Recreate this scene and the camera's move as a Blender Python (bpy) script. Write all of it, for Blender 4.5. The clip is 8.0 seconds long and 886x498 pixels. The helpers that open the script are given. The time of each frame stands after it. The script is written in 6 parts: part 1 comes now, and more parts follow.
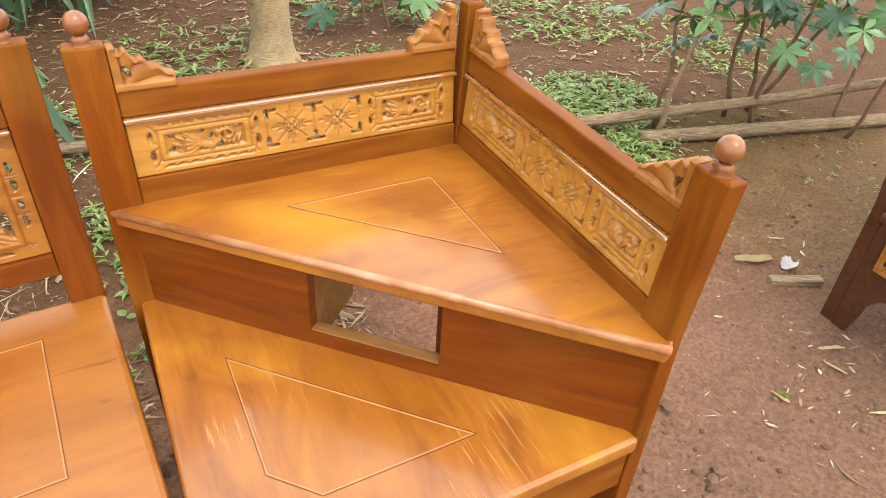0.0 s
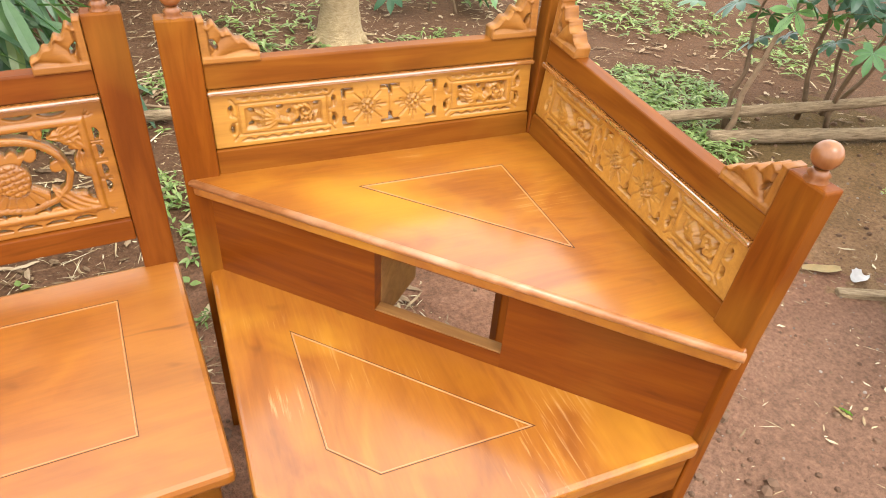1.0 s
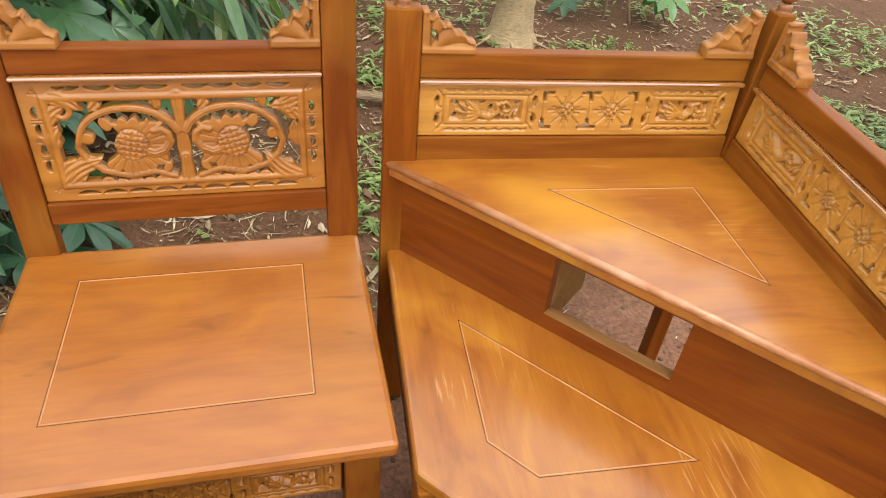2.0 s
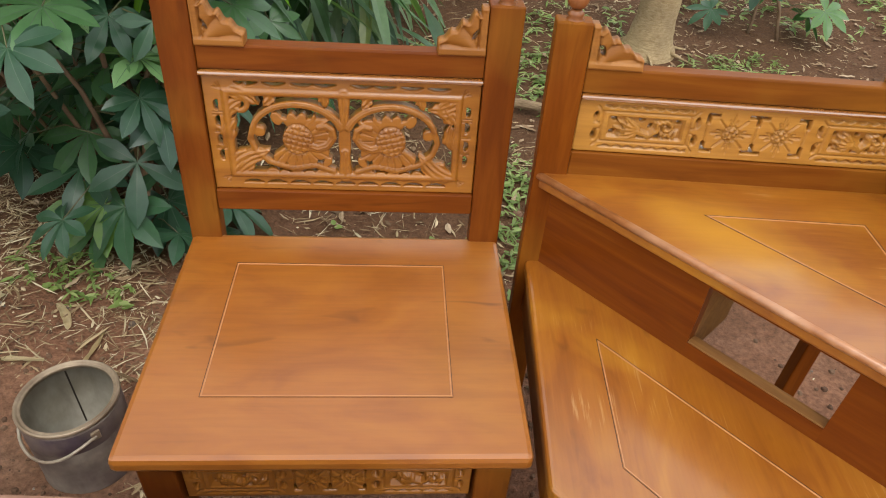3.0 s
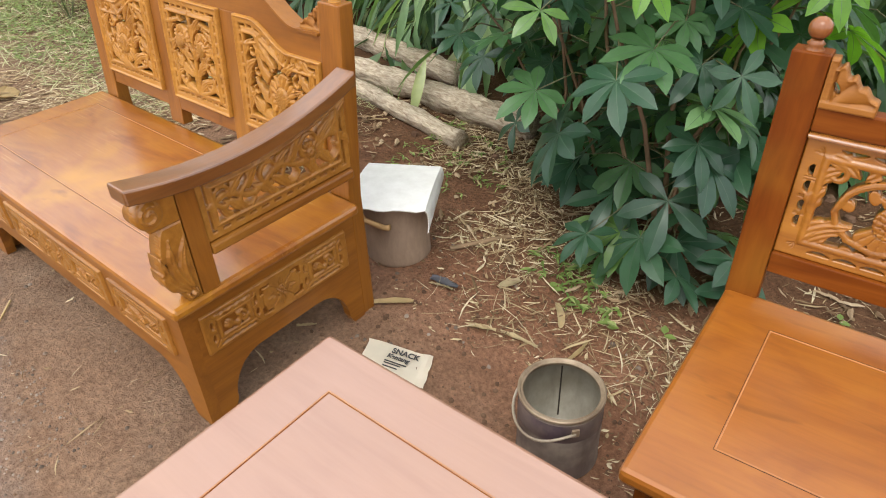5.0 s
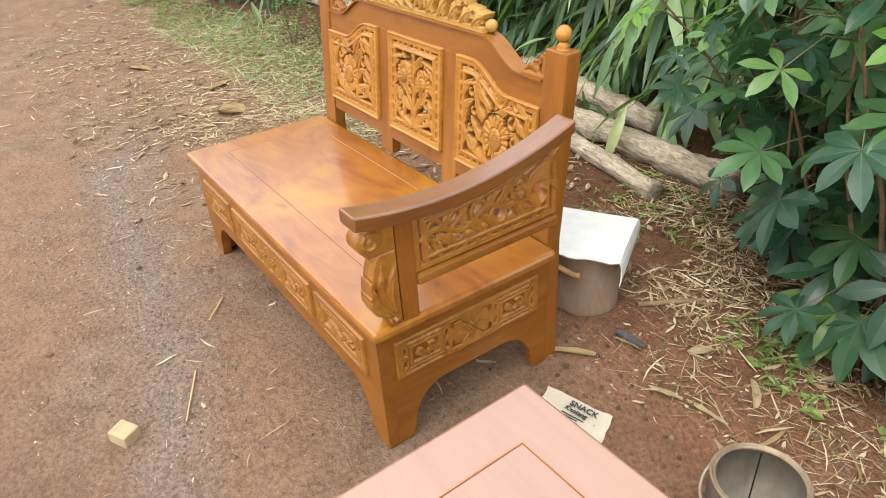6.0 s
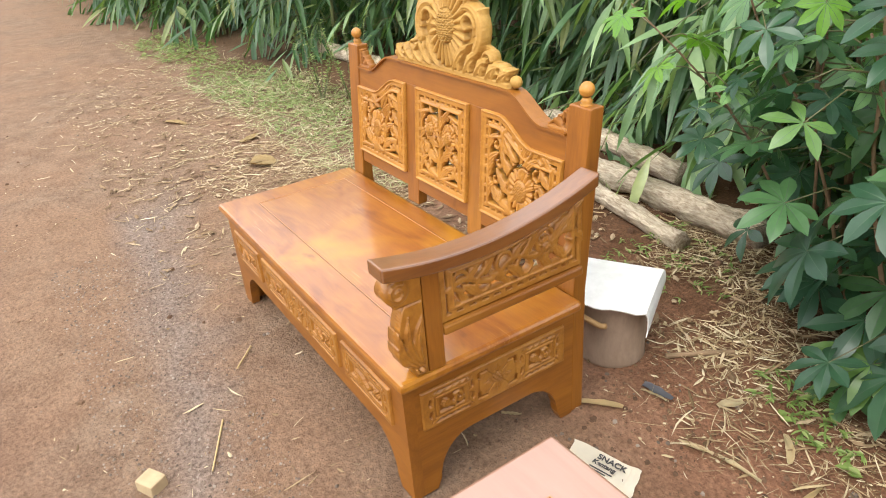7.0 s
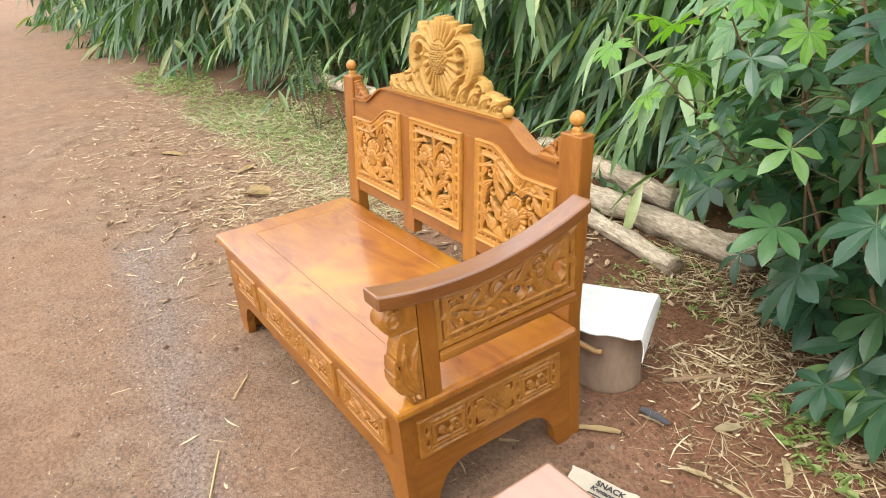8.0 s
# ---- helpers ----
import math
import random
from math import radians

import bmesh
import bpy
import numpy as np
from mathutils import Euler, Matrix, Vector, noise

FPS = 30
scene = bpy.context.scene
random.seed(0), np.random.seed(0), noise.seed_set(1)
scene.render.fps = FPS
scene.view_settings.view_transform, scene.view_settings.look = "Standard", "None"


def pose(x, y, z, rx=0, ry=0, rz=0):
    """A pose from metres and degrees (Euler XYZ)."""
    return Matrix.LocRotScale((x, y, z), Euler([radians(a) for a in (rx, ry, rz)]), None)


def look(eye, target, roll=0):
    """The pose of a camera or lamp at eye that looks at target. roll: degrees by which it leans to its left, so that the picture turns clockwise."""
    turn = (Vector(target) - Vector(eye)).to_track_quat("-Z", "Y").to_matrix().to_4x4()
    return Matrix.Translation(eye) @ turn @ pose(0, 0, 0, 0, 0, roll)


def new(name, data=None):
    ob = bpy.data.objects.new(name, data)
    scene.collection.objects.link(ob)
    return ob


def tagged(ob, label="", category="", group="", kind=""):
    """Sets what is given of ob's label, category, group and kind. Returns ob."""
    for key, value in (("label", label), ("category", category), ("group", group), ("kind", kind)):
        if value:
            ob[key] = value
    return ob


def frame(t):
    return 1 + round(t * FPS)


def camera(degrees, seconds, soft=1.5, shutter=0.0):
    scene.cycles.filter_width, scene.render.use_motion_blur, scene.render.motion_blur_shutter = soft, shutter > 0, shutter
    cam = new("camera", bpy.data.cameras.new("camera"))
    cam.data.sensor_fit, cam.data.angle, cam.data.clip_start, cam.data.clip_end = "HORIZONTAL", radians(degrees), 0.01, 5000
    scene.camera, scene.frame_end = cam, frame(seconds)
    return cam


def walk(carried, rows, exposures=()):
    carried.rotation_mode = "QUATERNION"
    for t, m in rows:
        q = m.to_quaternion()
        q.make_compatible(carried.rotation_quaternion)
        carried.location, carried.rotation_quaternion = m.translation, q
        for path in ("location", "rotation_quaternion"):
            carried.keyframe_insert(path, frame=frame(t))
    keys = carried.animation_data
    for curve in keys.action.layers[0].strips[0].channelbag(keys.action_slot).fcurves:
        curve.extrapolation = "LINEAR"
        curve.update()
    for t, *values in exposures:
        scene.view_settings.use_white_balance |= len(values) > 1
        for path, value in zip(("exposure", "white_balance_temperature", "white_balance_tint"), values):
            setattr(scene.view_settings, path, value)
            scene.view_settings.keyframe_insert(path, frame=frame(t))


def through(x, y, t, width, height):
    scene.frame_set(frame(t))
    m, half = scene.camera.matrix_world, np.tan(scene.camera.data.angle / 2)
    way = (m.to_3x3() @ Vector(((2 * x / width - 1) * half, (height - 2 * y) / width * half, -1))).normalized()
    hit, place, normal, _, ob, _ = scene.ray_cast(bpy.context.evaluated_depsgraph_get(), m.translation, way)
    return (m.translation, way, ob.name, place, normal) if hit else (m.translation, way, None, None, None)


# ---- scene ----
cam = camera(66.4, 8.0, soft=1.0)
PATH = [
    (0, (-0.116, -0.618, 1.196), (0.667, 0.798, 0.021), 3.4),
    (0.5, (-0.128, -0.61, 1.195), (0.603, 0.817, -0.001), 3.8),
    (1, (-0.147, -0.601, 1.193), (0.507, 0.848, -0.021), 4.4),
    (1.5, (-0.191, -0.59, 1.196), (0.308, 0.906, -0.033), 5.2),
    (2, (-0.247, -0.579, 1.192), (0.081, 0.957, -0.046), 5.8),
    (2.2, (-0.263, -0.579, 1.193), (-0.023, 0.974, -0.043), 4.9),
    (3.3, (-0.34, -0.566, 1.203), (-0.365, 0.984, -0.058), 4.4),
    (3.5, (-0.35, -0.566, 1.202), (-0.431, 0.984, -0.06), 3.9),
    (4, (-0.39, -0.571, 1.198), (-0.624, 0.967, -0.059), 2.8),
    (4.5, (-0.442, -0.606, 1.192), (-1.059, 0.87, -0.009), 0.3),
    (5, (-0.516, -0.655, 1.203), (-1.588, 0.574, 0.045), -2.4),
    (5.2, (-0.538, -0.667, 1.209), (-1.708, 0.475, 0.056), -2.7),
    (6.3, (-0.6, -0.712, 1.226), (-2.067, 0.19, 0.209), -4.4),
    (6.5, (-0.595, -0.714, 1.228), (-2.086, 0.19, 0.249), -4.4),
    (7, (-0.586, -0.715, 1.236), (-2.096, 0.211, 0.307), -4.6),
    (7.5, (-0.577, -0.719, 1.24), (-2.104, 0.224, 0.357), -4.8),
    (8, (-0.574, -0.719, 1.242), (-2.105, 0.24, 0.385), -5.0),
]
EXPOSURES = ((0.0, 0.36), (0.5, 0.40), (1.0, 0.56), (1.5, 0.56), (2.0, 0.14), (3.5, -0.36), (4.5, -0.25), (5.2, 0.0), (6.5, 0.2), (8.0, 0.35))
walk(cam, [(t, look(eye, target, roll)) for t, eye, target, roll in PATH], EXPOSURES)

# ---- light ----
world = bpy.data.worlds.new("overcast_sky")
scene.world = world
world.use_nodes = True
wn = world.node_tree
wn.nodes.clear()
sky = wn.nodes.new("ShaderNodeTexSky")
sky.sky_type, sky.sun_disc = "NISHITA", False
SUN_UP, SUN_ROUND = radians(58), radians(200)
sky.sun_elevation, sky.sun_rotation = SUN_UP, SUN_ROUND
sky.air_density, sky.dust_density = 1.0, 4.0
veil = wn.nodes.new("ShaderNodeMix")
veil.data_type = "RGBA"
veil.inputs[0].default_value = 0.72
veil.inputs[7].default_value = (19.0, 19.2, 19.6, 1)
back = wn.nodes.new("ShaderNodeBackground")
back.inputs[1].default_value = 0.15
wout = wn.nodes.new("ShaderNodeOutputWorld")
wn.links.new(sky.outputs[0], veil.inputs[6])
wn.links.new(veil.outputs[2], back.inputs[0])
wn.links.new(back.outputs[0], wout.inputs[0])
sun = new("sun", bpy.data.lights.new("sun", "SUN"))
sun.data.energy, sun.data.angle, sun.data.color = 1.6, radians(25), (1.0, 0.96, 0.90)
sun.matrix_world = look((0, 0, 10), Vector((0, 0, 10)) - Vector((-math.sin(SUN_ROUND) * math.cos(SUN_UP), math.cos(SUN_ROUND) * math.cos(SUN_UP), math.sin(SUN_UP))))

# ---- materials ----


def mat(name):
    m = bpy.data.materials.new(name)
    m.use_nodes = True
    return m, m.node_tree, m.node_tree.nodes["Principled BSDF"]


def link(nt, a, b):
    nt.links.new(a, b)


def node(nt, kind, **values):
    n = nt.nodes.new(kind)
    for k, v in values.items():
        n.inputs[k].default_value = v
    return n


def ramp(nt, source, stops):
    r = nt.nodes.new("ShaderNodeValToRGB")
    el = r.color_ramp.elements
    while len(el) < len(stops):
        el.new(0.5)
    for e, (p, c) in zip(el, stops):
        e.position, e.color = p, (*c, 1)
    link(nt, source, r.inputs[0])
    return r


def blend(nt, fac, a, b, mode="MIX"):
    m = nt.nodes.new("ShaderNodeMix")
    m.data_type, m.blend_type = "RGBA", mode
    for socket, v in ((m.inputs[0], fac), (m.inputs[6], a), (m.inputs[7], b)):
        if isinstance(v, (int, float)):
            socket.default_value = v
        elif isinstance(v, tuple):
            socket.default_value = (*v, 1)
        else:
            link(nt, v, socket)
    return m.outputs[2]


def coords(nt, scale=(1, 1, 1), world_space=False, random_shift=True):
    """Object (or world) coordinates in metres, scaled, and moved at random for each object."""
    mp = nt.nodes.new("ShaderNodeMapping")
    mp.inputs["Scale"].default_value = scale
    if world_space:
        g = nt.nodes.new("ShaderNodeNewGeometry")
        link(nt, g.outputs["Position"], mp.inputs["Vector"])
    else:
        tc = nt.nodes.new("ShaderNodeTexCoord")
        link(nt, tc.outputs["Object"], mp.inputs["Vector"])
        if random_shift:
            oi = nt.nodes.new("ShaderNodeObjectInfo")
            mul = nt.nodes.new("ShaderNodeMath")
            mul.operation = "MULTIPLY"
            mul.inputs[1].default_value = 37.0
            link(nt, oi.outputs["Random"], mul.inputs[0])
            link(nt, mul.outputs[0], mp.inputs["Location"])
    return mp.outputs[0]


def noise_tex(nt, vec, scale, detail=6.0, rough=0.55, distort=0.0):
    n = node(nt, "ShaderNodeTexNoise", Scale=scale, Detail=detail, Roughness=rough, Distortion=distort)
    link(nt, vec, n.inputs["Vector"])
    return n.outputs["Fac"]


def bump(nt, b, height, strength, distance):
    n = node(nt, "ShaderNodeBump", Strength=strength, Distance=distance)
    link(nt, height, n.inputs["Height"])
    link(nt, n.outputs[0], b.inputs["Normal"])
    return n


def wood(name, dark, mid, light, along="X", rough=0.42, coat=0.22, patch=(0.50, 0.27, 0.03), patchy=0.15, knots=0.5, coat_ior=1.5, scratched=0.0, spec=0.35, grainy=0.42, coat_rough=0.16, cloudy=False):
    """Stained and varnished timber with grain along one axis, flames, dark streaks and patches of thin stain."""
    m, nt, b = mat(name)
    fine = {"X": (2.2, 42, 42), "Y": (42, 2.2, 42), "Z": (42, 42, 2.2)}[along]
    wide = {"X": (1.1, 9, 9), "Y": (9, 1.1, 9), "Z": (9, 9, 1.1)}[along]
    if cloudy:
        wide = {"X": (1.8, 5, 5), "Y": (5, 1.8, 5), "Z": (5, 5, 1.8)}[along]
    grain = noise_tex(nt, coords(nt, fine), 4.0, 5, 0.6, 0.3)
    flame = noise_tex(nt, coords(nt, wide), 2.4, 4, 0.5, 1.6)
    cloud = noise_tex(nt, coords(nt), 3.4, 3, 0.5, 0.4)
    streak = noise_tex(nt, coords(nt, wide), 5.0, 2, 0.4, 0.6)
    base = ramp(nt, flame, [(0.2, dark), (0.5, mid), (0.85, light)]).outputs[0]
    base = blend(nt, grainy, base, ramp(nt, grain, [(0.25, (0.62, 0.55, 0.5)), (0.6, (1.08, 1.08, 1.08))]).outputs[0], "MULTIPLY")
    thin = ramp(nt, cloud, [(0.52, (0, 0, 0)), (0.72, (patchy, patchy, patchy))]).outputs[0]
    base = blend(nt, thin, base, patch)
    if scratched:
        worn = ramp(nt, noise_tex(nt, coords(nt), 5.5, 2, 0.4, 0.2), [(0.56, (0, 0, 0)), (0.66, (1, 1, 1))]).outputs[0]
        line = ramp(nt, grain, [(0.56, (0, 0, 0)), (0.66, (scratched,) * 3)]).outputs[0]
        base = blend(nt, blend(nt, 1.0, worn, line, "MULTIPLY"), base, (0.56, 0.34, 0.15))
    burn = ramp(nt, streak, [(0.68, (0, 0, 0)), (0.8, (knots, knots, knots))]).outputs[0]
    base = blend(nt, burn, base, tuple(c * 0.45 for c in dark))
    link(nt, base, b.inputs["Base Color"])
    rr = ramp(nt, cloud, [(0.3, (rough * 0.8,) * 3), (0.7, (rough * 1.35,) * 3)]).outputs[0]
    link(nt, rr, b.inputs["Roughness"])
    b.inputs["Coat Weight"].default_value, b.inputs["Coat Roughness"].default_value = coat, coat_rough
    b.inputs["Specular IOR Level"].default_value = spec
    b.inputs["Coat IOR"].default_value = coat_ior
    bump(nt, b, grain, 0.12, 0.0012)
    return m


FRAME = ((0.115, 0.029, 0.003), (0.175, 0.051, 0.005), (0.25, 0.086, 0.009))
TOP = ((0.185, 0.049, 0.005), (0.285, 0.094, 0.008), (0.365, 0.142, 0.013))
CHAIR = ((0.095, 0.021, 0.003), (0.15, 0.037, 0.004), (0.205, 0.058, 0.007))
wood_chair_x = wood("dark_red_stained_wood_x", *CHAIR, "X", spec=0.1, coat=0.07, coat_ior=1.35, grainy=0.3)
wood_chair_y = wood("dark_red_stained_wood_y", *CHAIR, "Y", spec=0.1, coat=0.07, coat_ior=1.35, grainy=0.3)
wood_chair_z = wood("dark_red_stained_wood_z", *CHAIR, "Z", spec=0.1, coat=0.07, coat_ior=1.35, grainy=0.3)
wood_ball = wood("glossy_turned_wood", (0.17, 0.055, 0.014), (0.22, 0.075, 0.02), (0.28, 0.10, 0.03), "Z", rough=0.35, coat=0.5, coat_ior=1.5, coat_rough=0.2)
wood_riser = wood("red_riser_wood", (0.100, 0.020, 0.0015), (0.150, 0.034, 0.002), (0.195, 0.053, 0.003), "X", grainy=0.3, coat=0.15, spec=0.15, coat_ior=1.4, patchy=0.08)
wood_bead = wood("glossy_bead_wood", (0.18, 0.06, 0.010), (0.27, 0.10, 0.018), (0.35, 0.14, 0.03), "X", rough=0.2, coat=1.0, coat_ior=2.5, spec=0.8, coat_rough=0.06)
wood_frame_x = wood("red_stained_wood_x", *FRAME, "X", spec=0.09, coat=0.06, coat_ior=1.35, grainy=0.3)
wood_frame_y = wood("red_stained_wood_y", *FRAME, "Y", spec=0.09, coat=0.06, coat_ior=1.35, grainy=0.3)
wood_frame_z = wood("red_stained_wood_z", (0.110, 0.024, 0.002), (0.160, 0.040, 0.003), (0.22, 0.063, 0.005), "Z", spec=0.09, coat=0.06, coat_ior=1.35, grainy=0.3)
wood_top_x = wood("amber_seat_wood_x", *TOP, "X", rough=0.38, coat=0.75, coat_ior=1.6, patch=(0.52, 0.25, 0.012), patchy=0.6, scratched=0.35, grainy=0.28, cloudy=True)
wood_top_d = wood("amber_seat_wood_y", *TOP, "Y", rough=0.38, coat=0.75, coat_ior=1.6, patch=(0.54, 0.25, 0.012), patchy=0.65, scratched=0.42, grainy=0.28, cloudy=True)
wood_chair_top = wood("brown_amber_seat_wood", (0.21, 0.060, 0.006), (0.28, 0.088, 0.009), (0.33, 0.115, 0.012), "X", rough=0.36, coat=0.42, coat_ior=1.45, cloudy=True, patchy=0.12, knots=0.7, grainy=0.3, coat_rough=0.3, spec=0.5)
wood_table = wood("brown_table_wood", (0.27, 0.135, 0.085), (0.30, 0.155, 0.10), (0.33, 0.175, 0.115), "X", rough=0.4, coat=1.0, patchy=0.03, knots=0.05, coat_ior=1.75, grainy=0.08, spec=0.5, coat_rough=0.25)
GOLD = ((0.27, 0.110, 0.014), (0.39, 0.172, 0.025), (0.50, 0.24, 0.042))
wood_carved = wood("golden_carved_wood", *GOLD, "X", rough=0.42, coat=0.3, patchy=0.15, knots=0.15)
BENCH = ((0.175, 0.057, 0.006), (0.24, 0.084, 0.009), (0.305, 0.114, 0.013))
wood_bench_x = wood("honey_stained_wood_x", *BENCH, "X", patchy=0.06, cloudy=True, grainy=0.3)
wood_bench_y = wood("honey_stained_wood_y", *BENCH, "Y")
wood_bench_z = wood("honey_stained_wood_z", *BENCH, "Z")
wood_arm = wood("dark_honey_arm_wood", (0.115, 0.037, 0.006), (0.16, 0.054, 0.008), (0.21, 0.075, 0.012), "Y", coat=0.9, coat_ior=1.7, patchy=0.1)
wood_bare = wood("bare_pale_wood", (0.34, 0.20, 0.08), (0.44, 0.27, 0.12), (0.52, 0.34, 0.16), "X", rough=0.6, coat=0.0, patchy=0.1, knots=0.2)
wood_crest = wood("pale_gold_carved_wood", (0.31, 0.165, 0.032), (0.40, 0.225, 0.05), (0.47, 0.285, 0.075), "X", rough=0.55, coat=0.03, patchy=0.1, knots=0.1)
# line tone lightened to stand for light caught in the V-cut groove
wood_groove = wood("groove_sheen_line", (0.36, 0.15, 0.055), (0.44, 0.20, 0.08), (0.52, 0.26, 0.115), "X", rough=0.4, coat=0.2, patchy=0.1, knots=0.2)
# wear on the shelf edge, lightened further to stand for its highlight
wood_worn_glint = wood("worn_glint_wood", (0.24, 0.080, 0.018), (0.34, 0.135, 0.045), (0.46, 0.23, 0.11), "X", rough=0.35, coat=0.6, patch=(0.56, 0.36, 0.23), patchy=0.8, knots=0.5)
wood_dark_x = wood("dark_brown_wood_x", (0.045, 0.016, 0.007), (0.07, 0.024, 0.009), (0.10, 0.034, 0.012), "X", patchy=0.0)
wood_score = wood("dark_scored_line", (0.03, 0.012, 0.006), (0.045, 0.018, 0.008), (0.06, 0.024, 0.01), "X", coat=0.2, patchy=0.0, knots=0.0)
wood_slot = wood("rough_inner_wood", (0.14, 0.055, 0.012), (0.21, 0.092, 0.022), (0.29, 0.14, 0.038), "X", rough=0.6, coat=0.0, patchy=0.2, knots=0.3)
wood_chair_carved = wood("orange_brown_carved_wood", (0.20, 0.066, 0.007), (0.29, 0.106, 0.012), (0.38, 0.155, 0.021), "X", rough=0.36, coat=0.55, patchy=0.15, knots=0.2, grainy=0.3)
# darker copy of the golden carving, shade of the bench's outer sides painted in
wood_carved_shaded = wood("shaded_carved_wood", (0.21, 0.076, 0.009), (0.30, 0.120, 0.016), (0.39, 0.168, 0.028), "X", rough=0.42, coat=0.3, patchy=0.12, knots=0.15, grainy=0.3)
wood_bracket = wood("brown_gold_carved_wood", (0.19, 0.063, 0.008), (0.27, 0.10, 0.013), (0.36, 0.15, 0.024), "X", rough=0.5, coat=0.08, patchy=0.2, knots=0.2)


def soil_material():
    """Reddish bare earth: darker loam to the back with tree shade painted in, a paler trodden road with a grey gravel
    streak, moss in one spot, fine grit.
    """
    m, nt, b = mat("red_brown_soil")
    p = coords(nt, world_space=True)
    big, mid_, fine = noise_tex(nt, p, 1.3, 5, 0.6, 0.4), noise_tex(nt, p, 9.0, 6, 0.65), noise_tex(nt, p, 85.0, 5, 0.7)
    col = ramp(nt, mid_, [(0.3, (0.150, 0.070, 0.038)), (0.52, (0.255, 0.126, 0.073)), (0.75, (0.335, 0.178, 0.110))]).outputs[0]
    col = blend(nt, ramp(nt, big, [(0.35, (0, 0, 0)), (0.65, (0.55, 0.55, 0.55))]).outputs[0], col, (0.265, 0.134, 0.080))
    sep = nt.nodes.new("ShaderNodeSeparateXYZ")
    link(nt, p, sep.inputs[0])

    def lin(kx, ky, c, wobble):
        """kx * x + ky * y + c with a wandering edge."""
        a = nt.nodes.new("ShaderNodeMath"); a.operation = "MULTIPLY_ADD"
        link(nt, sep.outputs[0], a.inputs[0]); a.inputs[1].default_value = kx; a.inputs[2].default_value = c
        d = nt.nodes.new("ShaderNodeMath"); d.operation = "MULTIPLY_ADD"
        link(nt, sep.outputs[1], d.inputs[0]); d.inputs[1].default_value = ky; link(nt, a.outputs[0], d.inputs[2])
        e = nt.nodes.new("ShaderNodeMath"); e.operation = "MULTIPLY_ADD"
        link(nt, big, e.inputs[0]); e.inputs[1].default_value = wobble; link(nt, d.outputs[0], e.inputs[2])
        return e.outputs[0]
    road = ramp(nt, lin(-0.28, -0.9, -0.15, 0.9), [(0.35, (0, 0, 0)), (0.75, (1, 1, 1))]).outputs[0]
    tan = ramp(nt, mid_, [(0.3, (0.175, 0.108, 0.069)), (0.55, (0.245, 0.162, 0.108)), (0.8, (0.315, 0.222, 0.156))]).outputs[0]
    tan = blend(nt, ramp(nt, big, [(0.4, (0, 0, 0)), (0.6, (0.6, 0.6, 0.6))]).outputs[0], tan, (0.265, 0.158, 0.097))
    col = blend(nt, road, col, tan)
    # loam darkens towards the hedge, with the trees' shade put into its colour
    shaded_loam = ramp(nt, lin(0.02, 1.0, -0.42, 0.5), [(0.30, (0, 0, 0)), (0.95, (0.72, 0.72, 0.72))]).outputs[0]
    col = blend(nt, shaded_loam, col, (0.072, 0.040, 0.018))
    trod = ramp(nt, lin(0.35, -1.0, 0.35, 0.5), [(0.6, (0, 0, 0)), (0.95, (0.75, 0.75, 0.75))]).outputs[0]
    col = blend(nt, trod, col, (0.195, 0.112, 0.072))
    far = nt.nodes.new("ShaderNodeMath"); far.operation = "ABSOLUTE"
    link(nt, lin(0.16, 1.0, 0.60, 0.62), far.inputs[0])
    grey = ramp(nt, far.outputs[0], [(0.0, (0.75, 0.75, 0.75)), (0.16, (0, 0, 0))]).outputs[0]
    gate = ramp(nt, lin(0.45, 0.0, 1.85, 0.5), [(0.2, (0, 0, 0)), (0.55, (0.8, 0.8, 0.8)), (1.0, (0.7, 0.7, 0.7))]).outputs[0]
    grit = ramp(nt, fine, [(0.35, (0.15, 0.125, 0.112)), (0.65, (0.27, 0.235, 0.215))]).outputs[0]
    col = blend(nt, blend(nt, 1.0, grey, gate, "MULTIPLY"), col, grit)
    moss = nt.nodes.new("ShaderNodeVectorMath"); moss.operation = "DISTANCE"
    link(nt, p, moss.inputs[0]); moss.inputs[1].default_value = (2.15, 0.7, 0.0)
    md = nt.nodes.new("ShaderNodeMath"); md.operation = "MULTIPLY_ADD"
    link(nt, mid_, md.inputs[0]); md.inputs[1].default_value = -1.3; link(nt, moss.outputs["Value"], md.inputs[2])
    col = blend(nt, ramp(nt, md.outputs[0], [(0.0, (0.22, 0.22, 0.22)), (0.05, (0, 0, 0))]).outputs[0], col, (0.15, 0.14, 0.025))
    col = blend(nt, 0.8, col, ramp(nt, fine, [(0.28, (0.45, 0.44, 0.42)), (0.52, (1.0, 1.0, 1.0)), (0.72, (1.5, 1.45, 1.38))]).outputs[0], "MULTIPLY")
    link(nt, col, b.inputs["Base Color"])
    b.inputs["Roughness"].default_value, b.inputs["Specular IOR Level"].default_value = 0.9, 0.12
    h = blend(nt, 0.5, mid_, fine)
    bump(nt, b, h, 0.9, 0.03)
    return m


